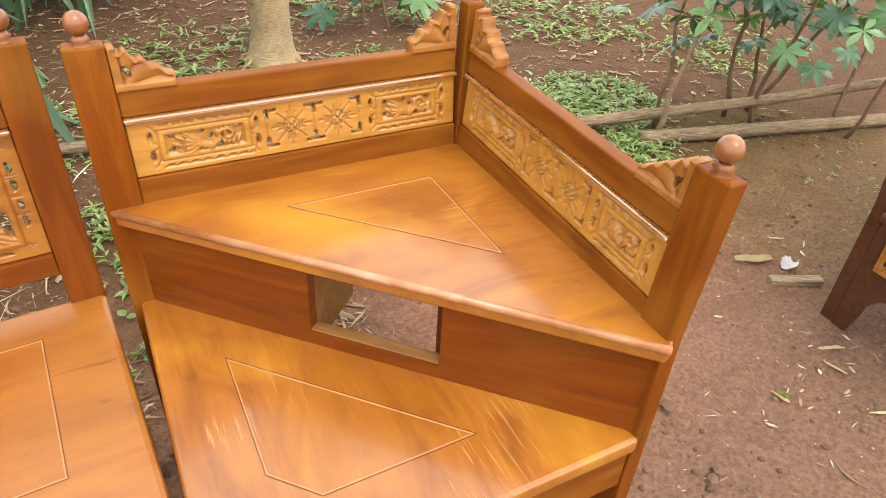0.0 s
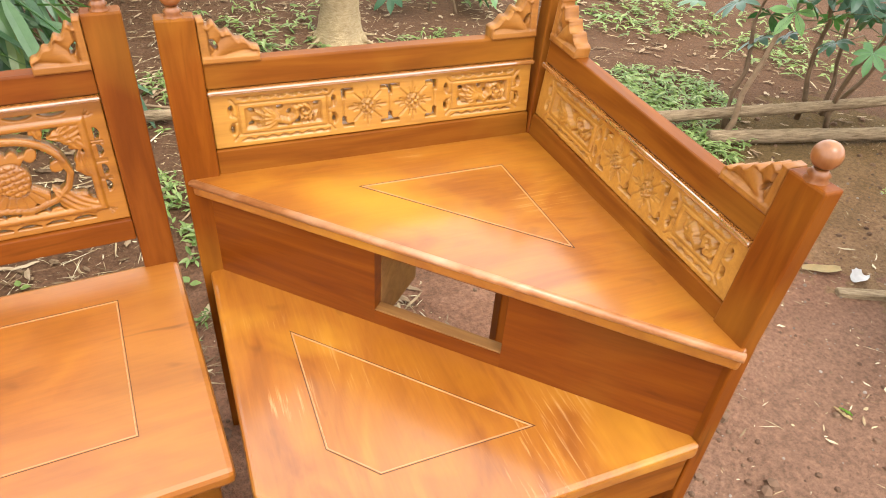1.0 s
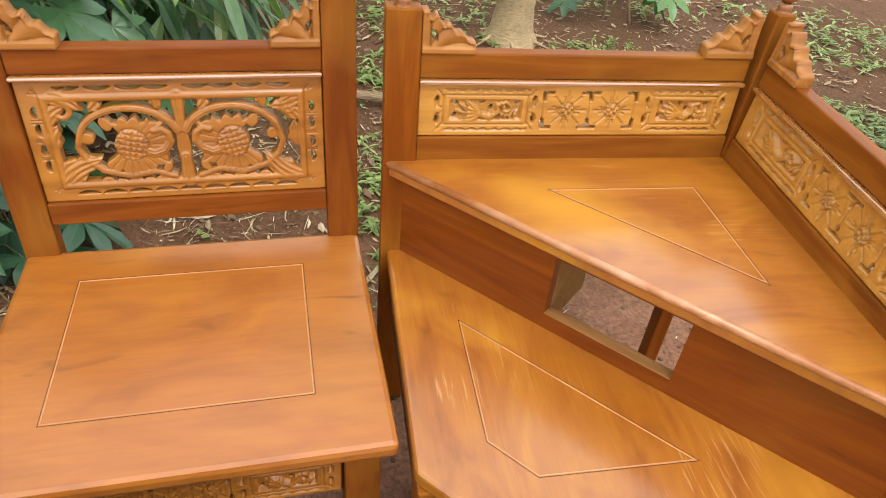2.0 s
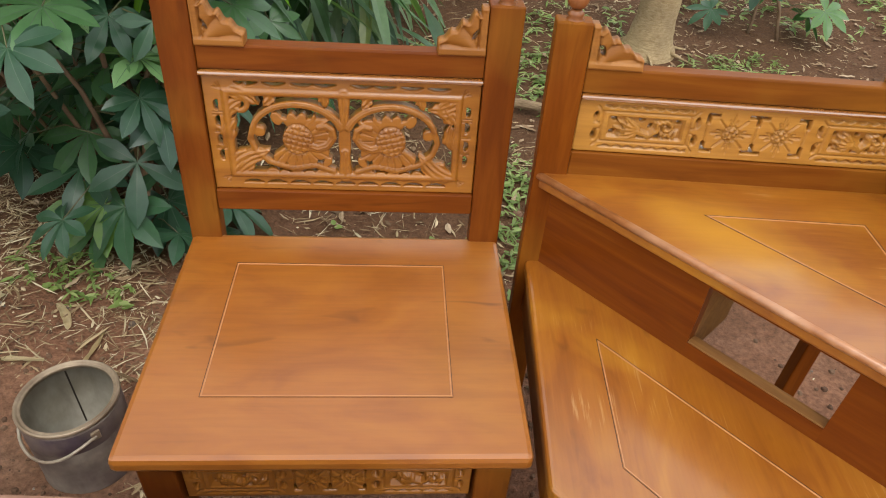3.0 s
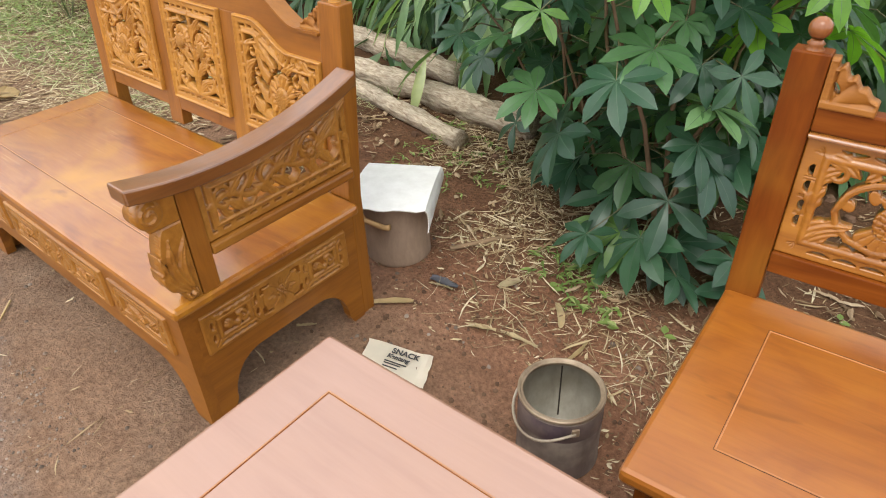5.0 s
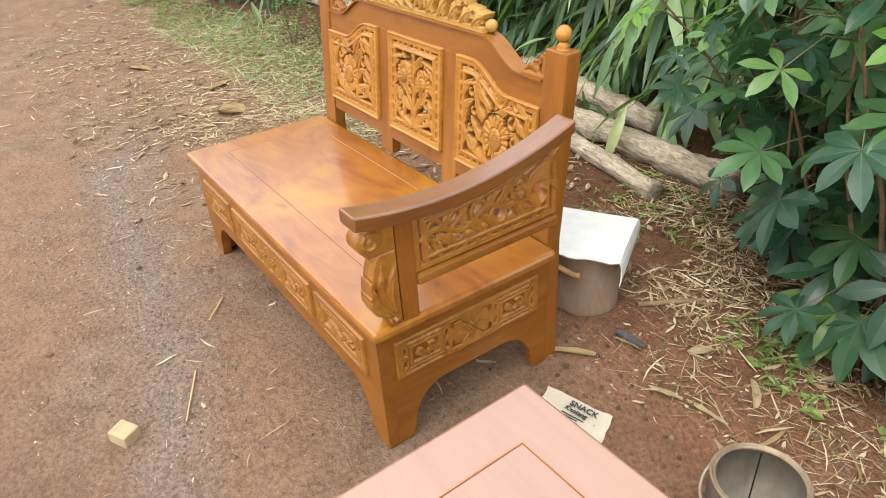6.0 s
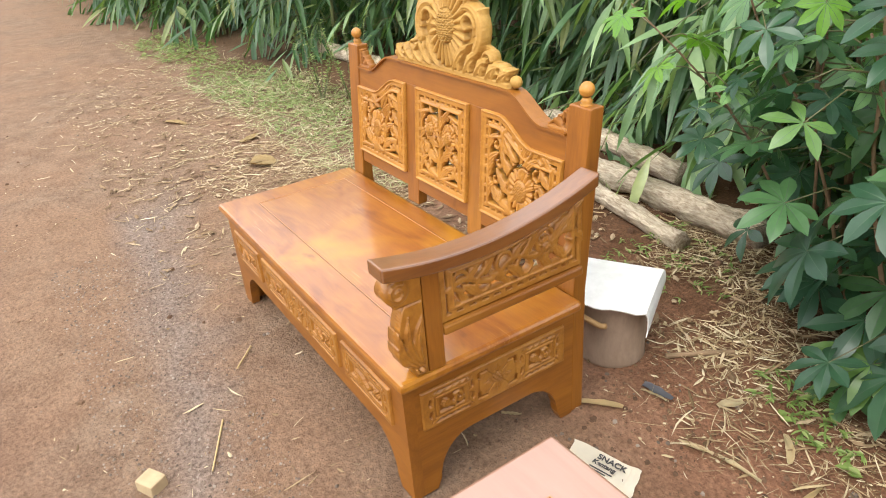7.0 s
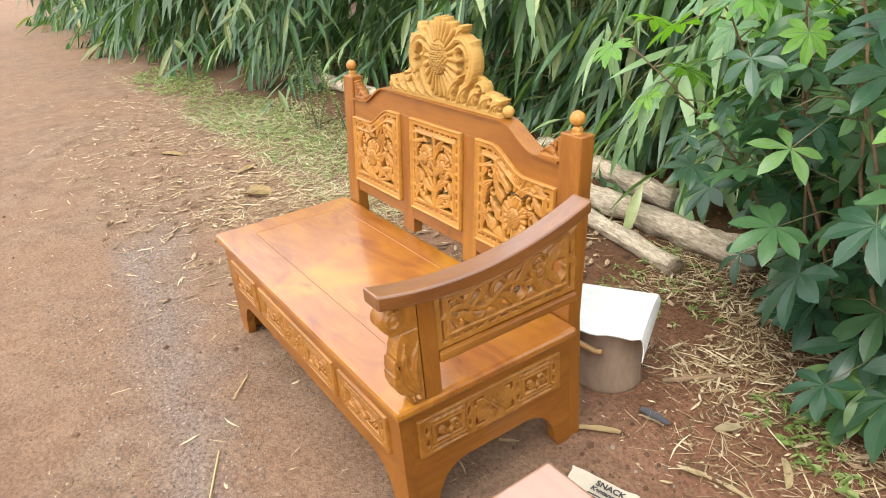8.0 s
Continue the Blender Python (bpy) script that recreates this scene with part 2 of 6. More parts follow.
def varied(name, stops, rough=0.7, per="object", through=0.0, spots=0.0, bumpy=0.0):
    """A material whose colour runs along stops by chance, for each object or each loose piece."""
    m, nt, b = mat(name)
    if per == "object":
        source = nt.nodes.new("ShaderNodeObjectInfo").outputs["Random"]
    else:
        source = nt.nodes.new("ShaderNodeNewGeometry").outputs["Random Per Island"]
    col = ramp(nt, source, stops).outputs[0]
    vec = coords(nt)
    n = noise_tex(nt, vec, 30.0, 4, 0.6)
    k = 0.35 + spots
    col = blend(nt, k, col, ramp(nt, n, [(0.3, (0.55, 0.58, 0.5)), (0.7, (1.25, 1.2, 1.1))]).outputs[0], "MULTIPLY")
    link(nt, col, b.inputs["Base Color"])
    b.inputs["Roughness"].default_value = rough
    if rough > 0.6:
        b.inputs["Specular IOR Level"].default_value = 0.2
    if bumpy:
        bump(nt, b, n, bumpy, 0.004)
    if through:
        tr = nt.nodes.new("ShaderNodeBsdfTranslucent")
        link(nt, blend(nt, 1.0, col, (1.5, 1.7, 0.55), "MULTIPLY"), tr.inputs[0])
        mx = nt.nodes.new("ShaderNodeMixShader")
        mx.inputs[0].default_value = through
        link(nt, b.outputs[0], mx.inputs[1])
        link(nt, tr.outputs[0], mx.inputs[2])
        link(nt, mx.outputs[0], nt.nodes["Material Output"].inputs[0])
    return m


soil = soil_material()
leaf_green = varied("cassava_leaf_green", [(0.0, (0.026, 0.072, 0.044)), (0.5, (0.048, 0.120, 0.060)), (0.9, (0.085, 0.190, 0.070)), (1.0, (0.13, 0.24, 0.06))], 0.30, through=0.28)
# lighter copy for upper leaves: sky light from above painted into the green
leaf_skylit = varied("cassava_leaf_skylit_green", [(0.0, (0.11, 0.225, 0.10)), (0.6, (0.175, 0.32, 0.14)), (1.0, (0.23, 0.40, 0.16))], 0.28, through=0.35)
leaf_rib = varied("cassava_leaf_rib", [(0.0, (0.05, 0.11, 0.055)), (1.0, (0.09, 0.16, 0.07))], 0.5)
leaf_young = varied("young_leaf_green", [(0.0, (0.11, 0.27, 0.03)), (1.0, (0.18, 0.36, 0.04))], 0.4, through=0.4)
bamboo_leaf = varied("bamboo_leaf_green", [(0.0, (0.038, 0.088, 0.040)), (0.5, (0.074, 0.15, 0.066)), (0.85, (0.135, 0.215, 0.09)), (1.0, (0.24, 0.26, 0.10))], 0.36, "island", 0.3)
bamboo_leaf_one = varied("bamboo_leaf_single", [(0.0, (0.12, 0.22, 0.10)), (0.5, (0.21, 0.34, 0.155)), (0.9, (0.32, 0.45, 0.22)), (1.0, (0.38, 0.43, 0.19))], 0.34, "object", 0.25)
weed_green = varied("weed_green", [(0.0, (0.11, 0.17, 0.04)), (0.6, (0.20, 0.28, 0.075)), (1.0, (0.32, 0.38, 0.15))], 0.5, "island", 0.25)
straw_mat = varied("straw_and_husk", [(0.0, (0.13, 0.08, 0.04)), (0.3, (0.27, 0.18, 0.10)), (0.65, (0.46, 0.35, 0.20)), (1.0, (0.66, 0.56, 0.39))], 0.75, "island")
dry_grass = varied("dry_pale_grass", [(0.0, (0.18, 0.23, 0.09)), (0.5, (0.37, 0.39, 0.20)), (1.0, (0.64, 0.58, 0.42))], 0.7, "island", 0.15)
husk_mat = varied("dry_bamboo_husk", [(0.0, (0.40, 0.28, 0.13)), (0.5, (0.55, 0.42, 0.22)), (1.0, (0.62, 0.52, 0.33))], 0.7)
brown_leaf = varied("dead_brown_leaf", [(0.0, (0.13, 0.08, 0.045)), (0.5, (0.27, 0.18, 0.105)), (1.0, (0.47, 0.36, 0.24))], 0.8, "island")
stone_mat = varied("pebble_stone", [(0.0, (0.10, 0.075, 0.06)), (0.6, (0.24, 0.18, 0.14)), (1.0, (0.36, 0.30, 0.25))], 0.85, "island")
clod_mat = varied("earth_clod", [(0.0, (0.10, 0.055, 0.035)), (1.0, (0.19, 0.115, 0.075))], 0.95, "island", spots=0.3)
twig_mat = varied("twig_bark", [(0.0, (0.14, 0.085, 0.05)), (1.0, (0.28, 0.19, 0.12))], 0.8, spots=0.3, bumpy=0.4)
stem_mat = varied("cassava_stem", [(0.0, (0.17, 0.11, 0.07)), (1.0, (0.24, 0.16, 0.10))], 0.7, spots=0.3, bumpy=0.4)
petiole_mat = varied("leaf_stalk", [(0.0, (0.07, 0.11, 0.035)), (1.0, (0.15, 0.11, 0.05))], 0.5, "island")
culm_mat = varied("bamboo_culm", [(0.0, (0.13, 0.17, 0.06)), (1.0, (0.26, 0.25, 0.10))], 0.45, spots=0.2)


def bark(name, dark, light, stretch, rings=False):
    m, nt, b = mat(name)
    n = noise_tex(nt, coords(nt, stretch), 14.0, 6, 0.65, 0.5)
    s = noise_tex(nt, coords(nt), 5.0, 4, 0.6)
    col = ramp(nt, n, [(0.3, dark), (0.7, light)]).outputs[0]
    col = blend(nt, 0.5, col, ramp(nt, s, [(0.35, (0.6, 0.6, 0.6)), (0.7, (1.2, 1.2, 1.15))]).outputs[0], "MULTIPLY")
    link(nt, col, b.inputs["Base Color"])
    b.inputs["Roughness"].default_value, b.inputs["Specular IOR Level"].default_value = 0.85, 0.15
    bump(nt, b, n, 0.9, 0.016)
    return m


log_bark = bark("weathered_log", (0.28, 0.20, 0.135), (0.78, 0.68, 0.52), (1.6, 7, 7))
pole_bark = bark("weathered_pole", (0.16, 0.105, 0.06), (0.42, 0.31, 0.19), (1.2, 8, 8))
trunk_bark = bark("pale_smooth_bark", (0.34, 0.24, 0.12), (0.56, 0.43, 0.25), (3, 3, 9))


def rusty_tin(name, base, stain, rough, metal):
    m, nt, b = mat(name)
    n, s = noise_tex(nt, coords(nt, (1, 1, 0.35)), 22.0, 6, 0.65, 0.3), noise_tex(nt, coords(nt), 8.0, 4, 0.6)
    col = blend(nt, ramp(nt, s, [(0.42, (0, 0, 0)), (0.62, (0.85, 0.85, 0.85))]).outputs[0], base, stain)
    col = blend(nt, 0.6, col, ramp(nt, n, [(0.3, (0.5, 0.48, 0.45)), (0.7, (1.2, 1.2, 1.2))]).outputs[0], "MULTIPLY")
    link(nt, col, b.inputs["Base Color"])
    b.inputs["Roughness"].default_value, b.inputs["Metallic"].default_value = rough, metal
    bump(nt, b, n, 0.15, 0.002)
    return m


tin_body = rusty_tin("stained_grey_tin", (0.31, 0.265, 0.215), (0.13, 0.095, 0.085), 0.5, 0.25)
tin_band = rusty_tin("worn_purple_band", (0.085, 0.06, 0.075), (0.22, 0.17, 0.14), 0.5, 0.15)
tin_wire = rusty_tin("pale_wire", (0.50, 0.44, 0.35), (0.36, 0.28, 0.2), 0.45, 0.35)
tin_rim = rusty_tin("worn_tin_rim", (0.36, 0.28, 0.19), (0.20, 0.135, 0.085), 0.45, 0.35)
tin_inside = rusty_tin("dusty_tin_inside", (0.38, 0.355, 0.29), (0.28, 0.25, 0.19), 0.6, 0.15)
drum_brown = rusty_tin("brown_dusty_drum", (0.33, 0.235, 0.165), (0.26, 0.18, 0.12), 0.6, 0.05)


def plain(name, colour, rough, scale=25.0, amount=0.25):
    m, nt, b = mat(name)
    n = noise_tex(nt, coords(nt), scale, 5, 0.6)
    link(nt, blend(nt, amount, colour, ramp(nt, n, [(0.3, (0.6, 0.57, 0.52)), (0.7, (1.15, 1.15, 1.15))]).outputs[0], "MULTIPLY"), b.inputs["Base Color"])
    b.inputs["Roughness"].default_value = rough
    bump(nt, b, n, 0.15, 0.003)
    return m


card_white = plain("white_card_face", (0.80, 0.79, 0.76), 0.7)
card_brown = plain("grey_card_back", (0.42, 0.36, 0.29), 0.85)
paper_cream = plain("creased_cream_paper", (0.84, 0.78, 0.65), 0.7, 14.0, 0.25)
ink = plain("dark_print", (0.05, 0.045, 0.045), 0.6)
green_plastic = plain("bright_green_plastic", (0.02, 0.50, 0.09), 0.35)
grey_feather = plain("grey_dry_leaf", (0.16, 0.16, 0.18), 0.6)
white_scrap = plain("white_scrap", (0.72, 0.70, 0.68), 0.7)
black_tin = rusty_tin("sooty_black_pot", (0.02, 0.018, 0.016), (0.05, 0.035, 0.025), 0.6, 0.2)
offcut_wood = plain("dry_offcut_wood", (0.40, 0.30, 0.17), 0.8, 40.0, 0.4)

# ---- mesh tools ----


def link_mesh(name, bm, material, smooth=False):
    me = bpy.data.meshes.new(name)
    bm.to_mesh(me)
    bm.free()
    me.materials.append(material)
    if smooth:
        me.shade_smooth()
    return me


def part(name, bm, material, parent, label="", smooth=False):
    """Links a bmesh as one mesh object under a thing or a part."""
    ob = new(name, link_mesh(name, bm, material, smooth))
    ob.parent = parent
    if label:
        tagged(ob, label)
    return ob


def thing(name, m, label, category, group="", kind=""):
    ob = new(name)
    ob.matrix_world = m
    ob.empty_display_size = 0.05
    return tagged(ob, label, category, group, kind)


def box(x0, x1, y0, y1, z0, z1, bev=0.003, bm=None):
    b = bmesh.new()
    vs = [b.verts.new((x, y, z)) for z in (z0, z1) for y in (y0, y1) for x in (x0, x1)]
    for f in ((0, 2, 3, 1), (4, 5, 7, 6), (0, 1, 5, 4), (2, 6, 7, 3), (0, 4, 6, 2), (1, 3, 7, 5)):
        b.faces.new([vs[i] for i in f])
    if bev:
        bmesh.ops.bevel(b, geom=b.edges[:], offset=bev, segments=2, profile=0.5, affect="EDGES")
    return join(bm, b)


def join(bm, b):
    if bm is None:
        return b
    me = bpy.data.meshes.new("joined")
    b.to_mesh(me)
    b.free()
    bm.from_mesh(me)
    bpy.data.meshes.remove(me)
    return bm


def prism(points, a0, a1, axis="Z", bev=0.003, seg=2, bm=None):
    """A flat outline pushed along an axis from a0 to a1. Outline: (x, y) for Z, (x, z) for Y, (y, z) for X."""
    b = bmesh.new()
    put = {"Z": lambda p, a: (p[0], p[1], a), "Y": lambda p, a: (p[0], a, p[1]), "X": lambda p, a: (a, p[0], p[1])}[axis]
    lo = [b.verts.new(put(p, a0)) for p in points]
    hi = [b.verts.new(put(p, a1)) for p in points]
    n = len(points)
    b.faces.new(lo)
    b.faces.new(hi)
    for i in range(n):
        b.faces.new((lo[i], lo[(i + 1) % n], hi[(i + 1) % n], hi[i]))
    bmesh.ops.recalc_face_normals(b, faces=b.faces[:])
    if bev:
        bmesh.ops.bevel(b, geom=b.edges[:], offset=bev, segments=seg, profile=0.5, affect="EDGES", clamp_overlap=True)
    return join(bm, b)


def lathe(profile, x, y, sides=20, bm=None, caps=True):
    """A turned form: profile is (radius, z) from the bottom up."""
    b = bmesh.new()
    rings = [[b.verts.new((x + r * math.cos(2 * math.pi * k / sides), y + r * math.sin(2 * math.pi * k / sides), z)) for k in range(sides)] for r, z in profile]
    for lo, hi in zip(rings, rings[1:]):
        for k in range(sides):
            b.faces.new((lo[k], lo[(k + 1) % sides], hi[(k + 1) % sides], hi[k]))
    if caps:
        b.faces.new(rings[0][::-1])
        b.faces.new(rings[-1])
    return join(bm, b)


def tube(points, radii, sides=8, bm=None):
    """A round bar along a line of points, capped at both ends."""
    b = bmesh.new()
    pts = [Vector(p) for p in points]
    rings = []
    for i, p in enumerate(pts):
        d = (pts[min(i + 1, len(pts) - 1)] - pts[max(i - 1, 0)]).normalized()
        q = d.to_track_quat("Z", "Y")
        r = radii[i] if isinstance(radii, (list, tuple)) else radii
        rings.append([b.verts.new(p + q @ Vector((r * math.cos(2 * math.pi * k / sides), r * math.sin(2 * math.pi * k / sides), 0))) for k in range(sides)])
    for lo, hi in zip(rings, rings[1:]):
        for k in range(sides):
            b.faces.new((lo[k], lo[(k + 1) % sides], hi[(k + 1) % sides], hi[k]))
    b.faces.new(rings[0][::-1])
    b.faces.new(rings[-1])
    return join(bm, b)


def finial(z, x, y, r=0.024):
    """A turned ball on a short collar, standing at z."""
    prof = [(r * 0.8, z), (r * 0.85, z + 0.004), (r * 0.62, z + 0.008), (r * 0.8, z + 0.012), (r * 0.55, z + 0.016), (r * 0.5, z + 0.02)]
    c = z + 0.02 + r * 0.86
    prof += [(r * math.cos(a), c + r * math.sin(a)) for a in [radians(-60 + 15 * k) for k in range(10)]] + [(r * 0.2, c + r * 0.985)]
    return lathe(prof, x, y)


class Relief:
    """A carved board over a rectangle (x, z): solid where D < 0, cut through elsewhere, with its front raised by H."""

    def __init__(self, x0, x1, z0, z1, res=0.0025):
        nx, nz = int((x1 - x0) / res) + 1, int((z1 - z0) / res) + 1
        self.res = res
        self.X, self.Z = np.meshgrid(np.linspace(x0, x1, nx), np.linspace(z0, z1, nz))
        self.D = np.full(self.X.shape, 1.0)
        self.H = np.full(self.X.shape, -0.02)

    def add(self, d, h):
        self.H = np.where(d < 0, np.maximum(self.H, h), self.H)
        self.D = np.minimum(self.D, d)

    def lower(self, d, h):
        self.H = np.where(d < 0, h, self.H)

    def cut(self, d):
        self.D = np.maximum(self.D, -d)

    def rect(self, cx, cz, hx, hz):
        return np.maximum(abs(self.X - cx) - hx, abs(self.Z - cz) - hz)

    def oval(self, cx, cz, rx, rz, turn=0.0):
        c, s = math.cos(turn), math.sin(turn)
        u, v = (self.X - cx) * c + (self.Z - cz) * s, -(self.X - cx) * s + (self.Z - cz) * c
        return (np.hypot(u / rx, v / rz) - 1) * min(rx, rz)

    def leaf(self, x, z, turn, length, width, lift=0.004, veins=5):
        c, s = math.cos(turn), math.sin(turn)
        u, v = (self.X - x) * c + (self.Z - z) * s, -(self.X - x) * s + (self.Z - z) * c
        v = v - 0.12 * length * np.sin(np.clip(u / length, 0, 1) * math.pi)
        k = np.clip(u / length, 0.0, 1.0)
        half = width * np.sin(np.pi * k ** 0.8) * (1 + 0.14 * np.sin(k * 19))
        d = np.maximum(abs(v) - half, np.maximum(-u, u - length))
        ridge = 1 - abs(v) / (half + 1e-4)
        h = lift * (0.35 + 0.65 * np.clip(ridge, 0, 1)) + 0.0011 * np.sin(veins * 2 * np.pi * v / (2 * width) + 6 * k) - 0.0016 * (abs(v) < 0.0013)
        self.add(d, h)

    def stroke(self, pts, w0, w1, lift=0.004):
        best, hh = np.full(self.X.shape, 1.0), np.zeros(self.X.shape)
        n = len(pts) - 1
        for i, ((ax, az), (bx, bz)) in enumerate(zip(pts, pts[1:])):
            dx, dz = bx - ax, bz - az
            t = np.clip(((self.X - ax) * dx + (self.Z - az) * dz) / (dx * dx + dz * dz + 1e-9), 0, 1)
            w = w0 + (w1 - w0) * (i + t) / n
            r = np.hypot(self.X - ax - t * dx, self.Z - az - t * dz)
            d = r - w
            h = lift * np.sqrt(np.clip(1 - (r / w) ** 2, 0, 1)) + 0.001 * np.cos(9 * r / w)
            hh = np.where(d < best, h, hh)
            best = np.minimum(best, d)
        self.add(best, hh)

    def scroll(self, cx, cz, r0, r1, a0, a1, w0, w1, lift=0.004):
        n = 14
        self.stroke([(cx + (r0 + (r1 - r0) * k / n) * math.cos(a0 + (a1 - a0) * k / n), cz + (r0 + (r1 - r0) * k / n) * math.sin(a0 + (a1 - a0) * k / n)) for k in range(n + 1)], w0, w1, lift)

    def flower(self, cx, cz, core, petal, n=16, squash=1.0, lift=0.005):
        x, z = self.X - cx, (self.Z - cz) / squash
        r, a = np.hypot(x, z), np.arctan2(z, x)
        ray = abs(np.cos(n * a / 2))
        self.add(r - petal * (0.84 + 0.16 * ray), lift * 0.1 + lift * 0.75 * ray ** 0.6 - lift * 0.35 * (r / petal) ** 2)
        mesh_w = max(0.0046, core * 0.27)
        cell = np.minimum(abs(((x + z) / mesh_w) % 1 - 0.5), abs(((x - z) / mesh_w) % 1 - 0.5))
        dome = np.sqrt(np.clip(1 - (r / core) ** 2, 0, 1))
        self.add(r - core, lift * 0.7 + lift * 1.0 * dome - lift * 0.45 * (cell < 0.16))
        self.lower(abs(r - core) - 0.0012, lift * 0.2)

    def border(self, d, width, lift):
        self.add(abs(d) - width, lift * np.sqrt(np.clip(1 - (d / width) ** 2, 0, 1)))

    def build(self, depth, bm=None, flat=-0.004):
        """The front faces -y at y = 0, the back lies at y = depth."""
        D, H = self.D, np.maximum(self.H, flat)
        gz, gx = np.gradient(D, self.res)
        g2 = gx * gx + gz * gz + 1e-6
        keep = (D[:-1, :-1] + D[1:, :-1] + D[:-1, 1:] + D[1:, 1:]) < 0
        nz, nx = D.shape
        kp = np.zeros((nz + 1, nx + 1), bool)
        kp[1:-1, 1:-1] = keep
        around = kp[:-1, :-1].astype(int) + kp[1:, :-1] + kp[:-1, 1:] + kp[1:, 1:]
        rim = (around > 0) & (around < 4)
        step = np.clip(D / np.sqrt(g2), -0.7 * self.res, 0.7 * self.res) * rim
        X, Z = self.X - step * gx / np.sqrt(g2), self.Z - step * gz / np.sqrt(g2)
        idx = -np.ones((nz, nx), int)
        used = around > 0
        count = int(used.sum())
        idx[used] = np.arange(count)
        front = np.stack([X[used], -H[used], Z[used]], 1)
        rear = np.stack([X[used], np.full(count, depth), Z[used]], 1)
        a, b, c, d = idx[:-1, :-1][keep], idx[:-1, 1:][keep], idx[1:, 1:][keep], idx[1:, :-1][keep]
        faces = [np.stack([a, b, c, d], 1), np.stack([d, c, b, a], 1) + count]
        for out, (p, q) in ((kp[:-2, 1:-1], (idx[:-1, :-1], idx[:-1, 1:])), (kp[1:-1, 2:], (idx[:-1, 1:], idx[1:, 1:])),
                            (kp[2:, 1:-1], (idx[1:, 1:], idx[1:, :-1])), (kp[1:-1, :-2], (idx[1:, :-1], idx[:-1, :-1]))):
            edge = keep & ~out
            p, q = p[edge], q[edge]
            faces.append(np.stack([q, p, p + count, q + count], 1))
        me = bpy.data.meshes.new("carving")
        me.from_pydata(np.concatenate([front, rear]).tolist(), [], np.concatenate(faces).tolist())
        b = bmesh.new() if bm is None else bm
        b.from_mesh(me)
        bpy.data.meshes.remove(me)
        return b


def turned(bm, m):
    bmesh.ops.transform(bm, matrix=m, verts=bm.verts[:])
    return bm


def leaned(bm, z0, kx, ky, dip=0.0):
    """Tips the part above z0 outwards by kx and ky for each metre of height; dip lowers it towards -y."""
    if min(v.co.z for v in bm.verts) < z0 - 0.002 and len(bm.verts) < 400:
        bmesh.ops.bisect_plane(bm, geom=bm.verts[:] + bm.edges[:] + bm.faces[:], plane_co=(0, 0, z0), plane_no=(0, 0, 1))
    for v in bm.verts:
        d = max(0.0, v.co.z - z0)
        v.co += Vector((kx * d, ky * d, dip * v.co.y if d > 0 else 0.0))
    return bm


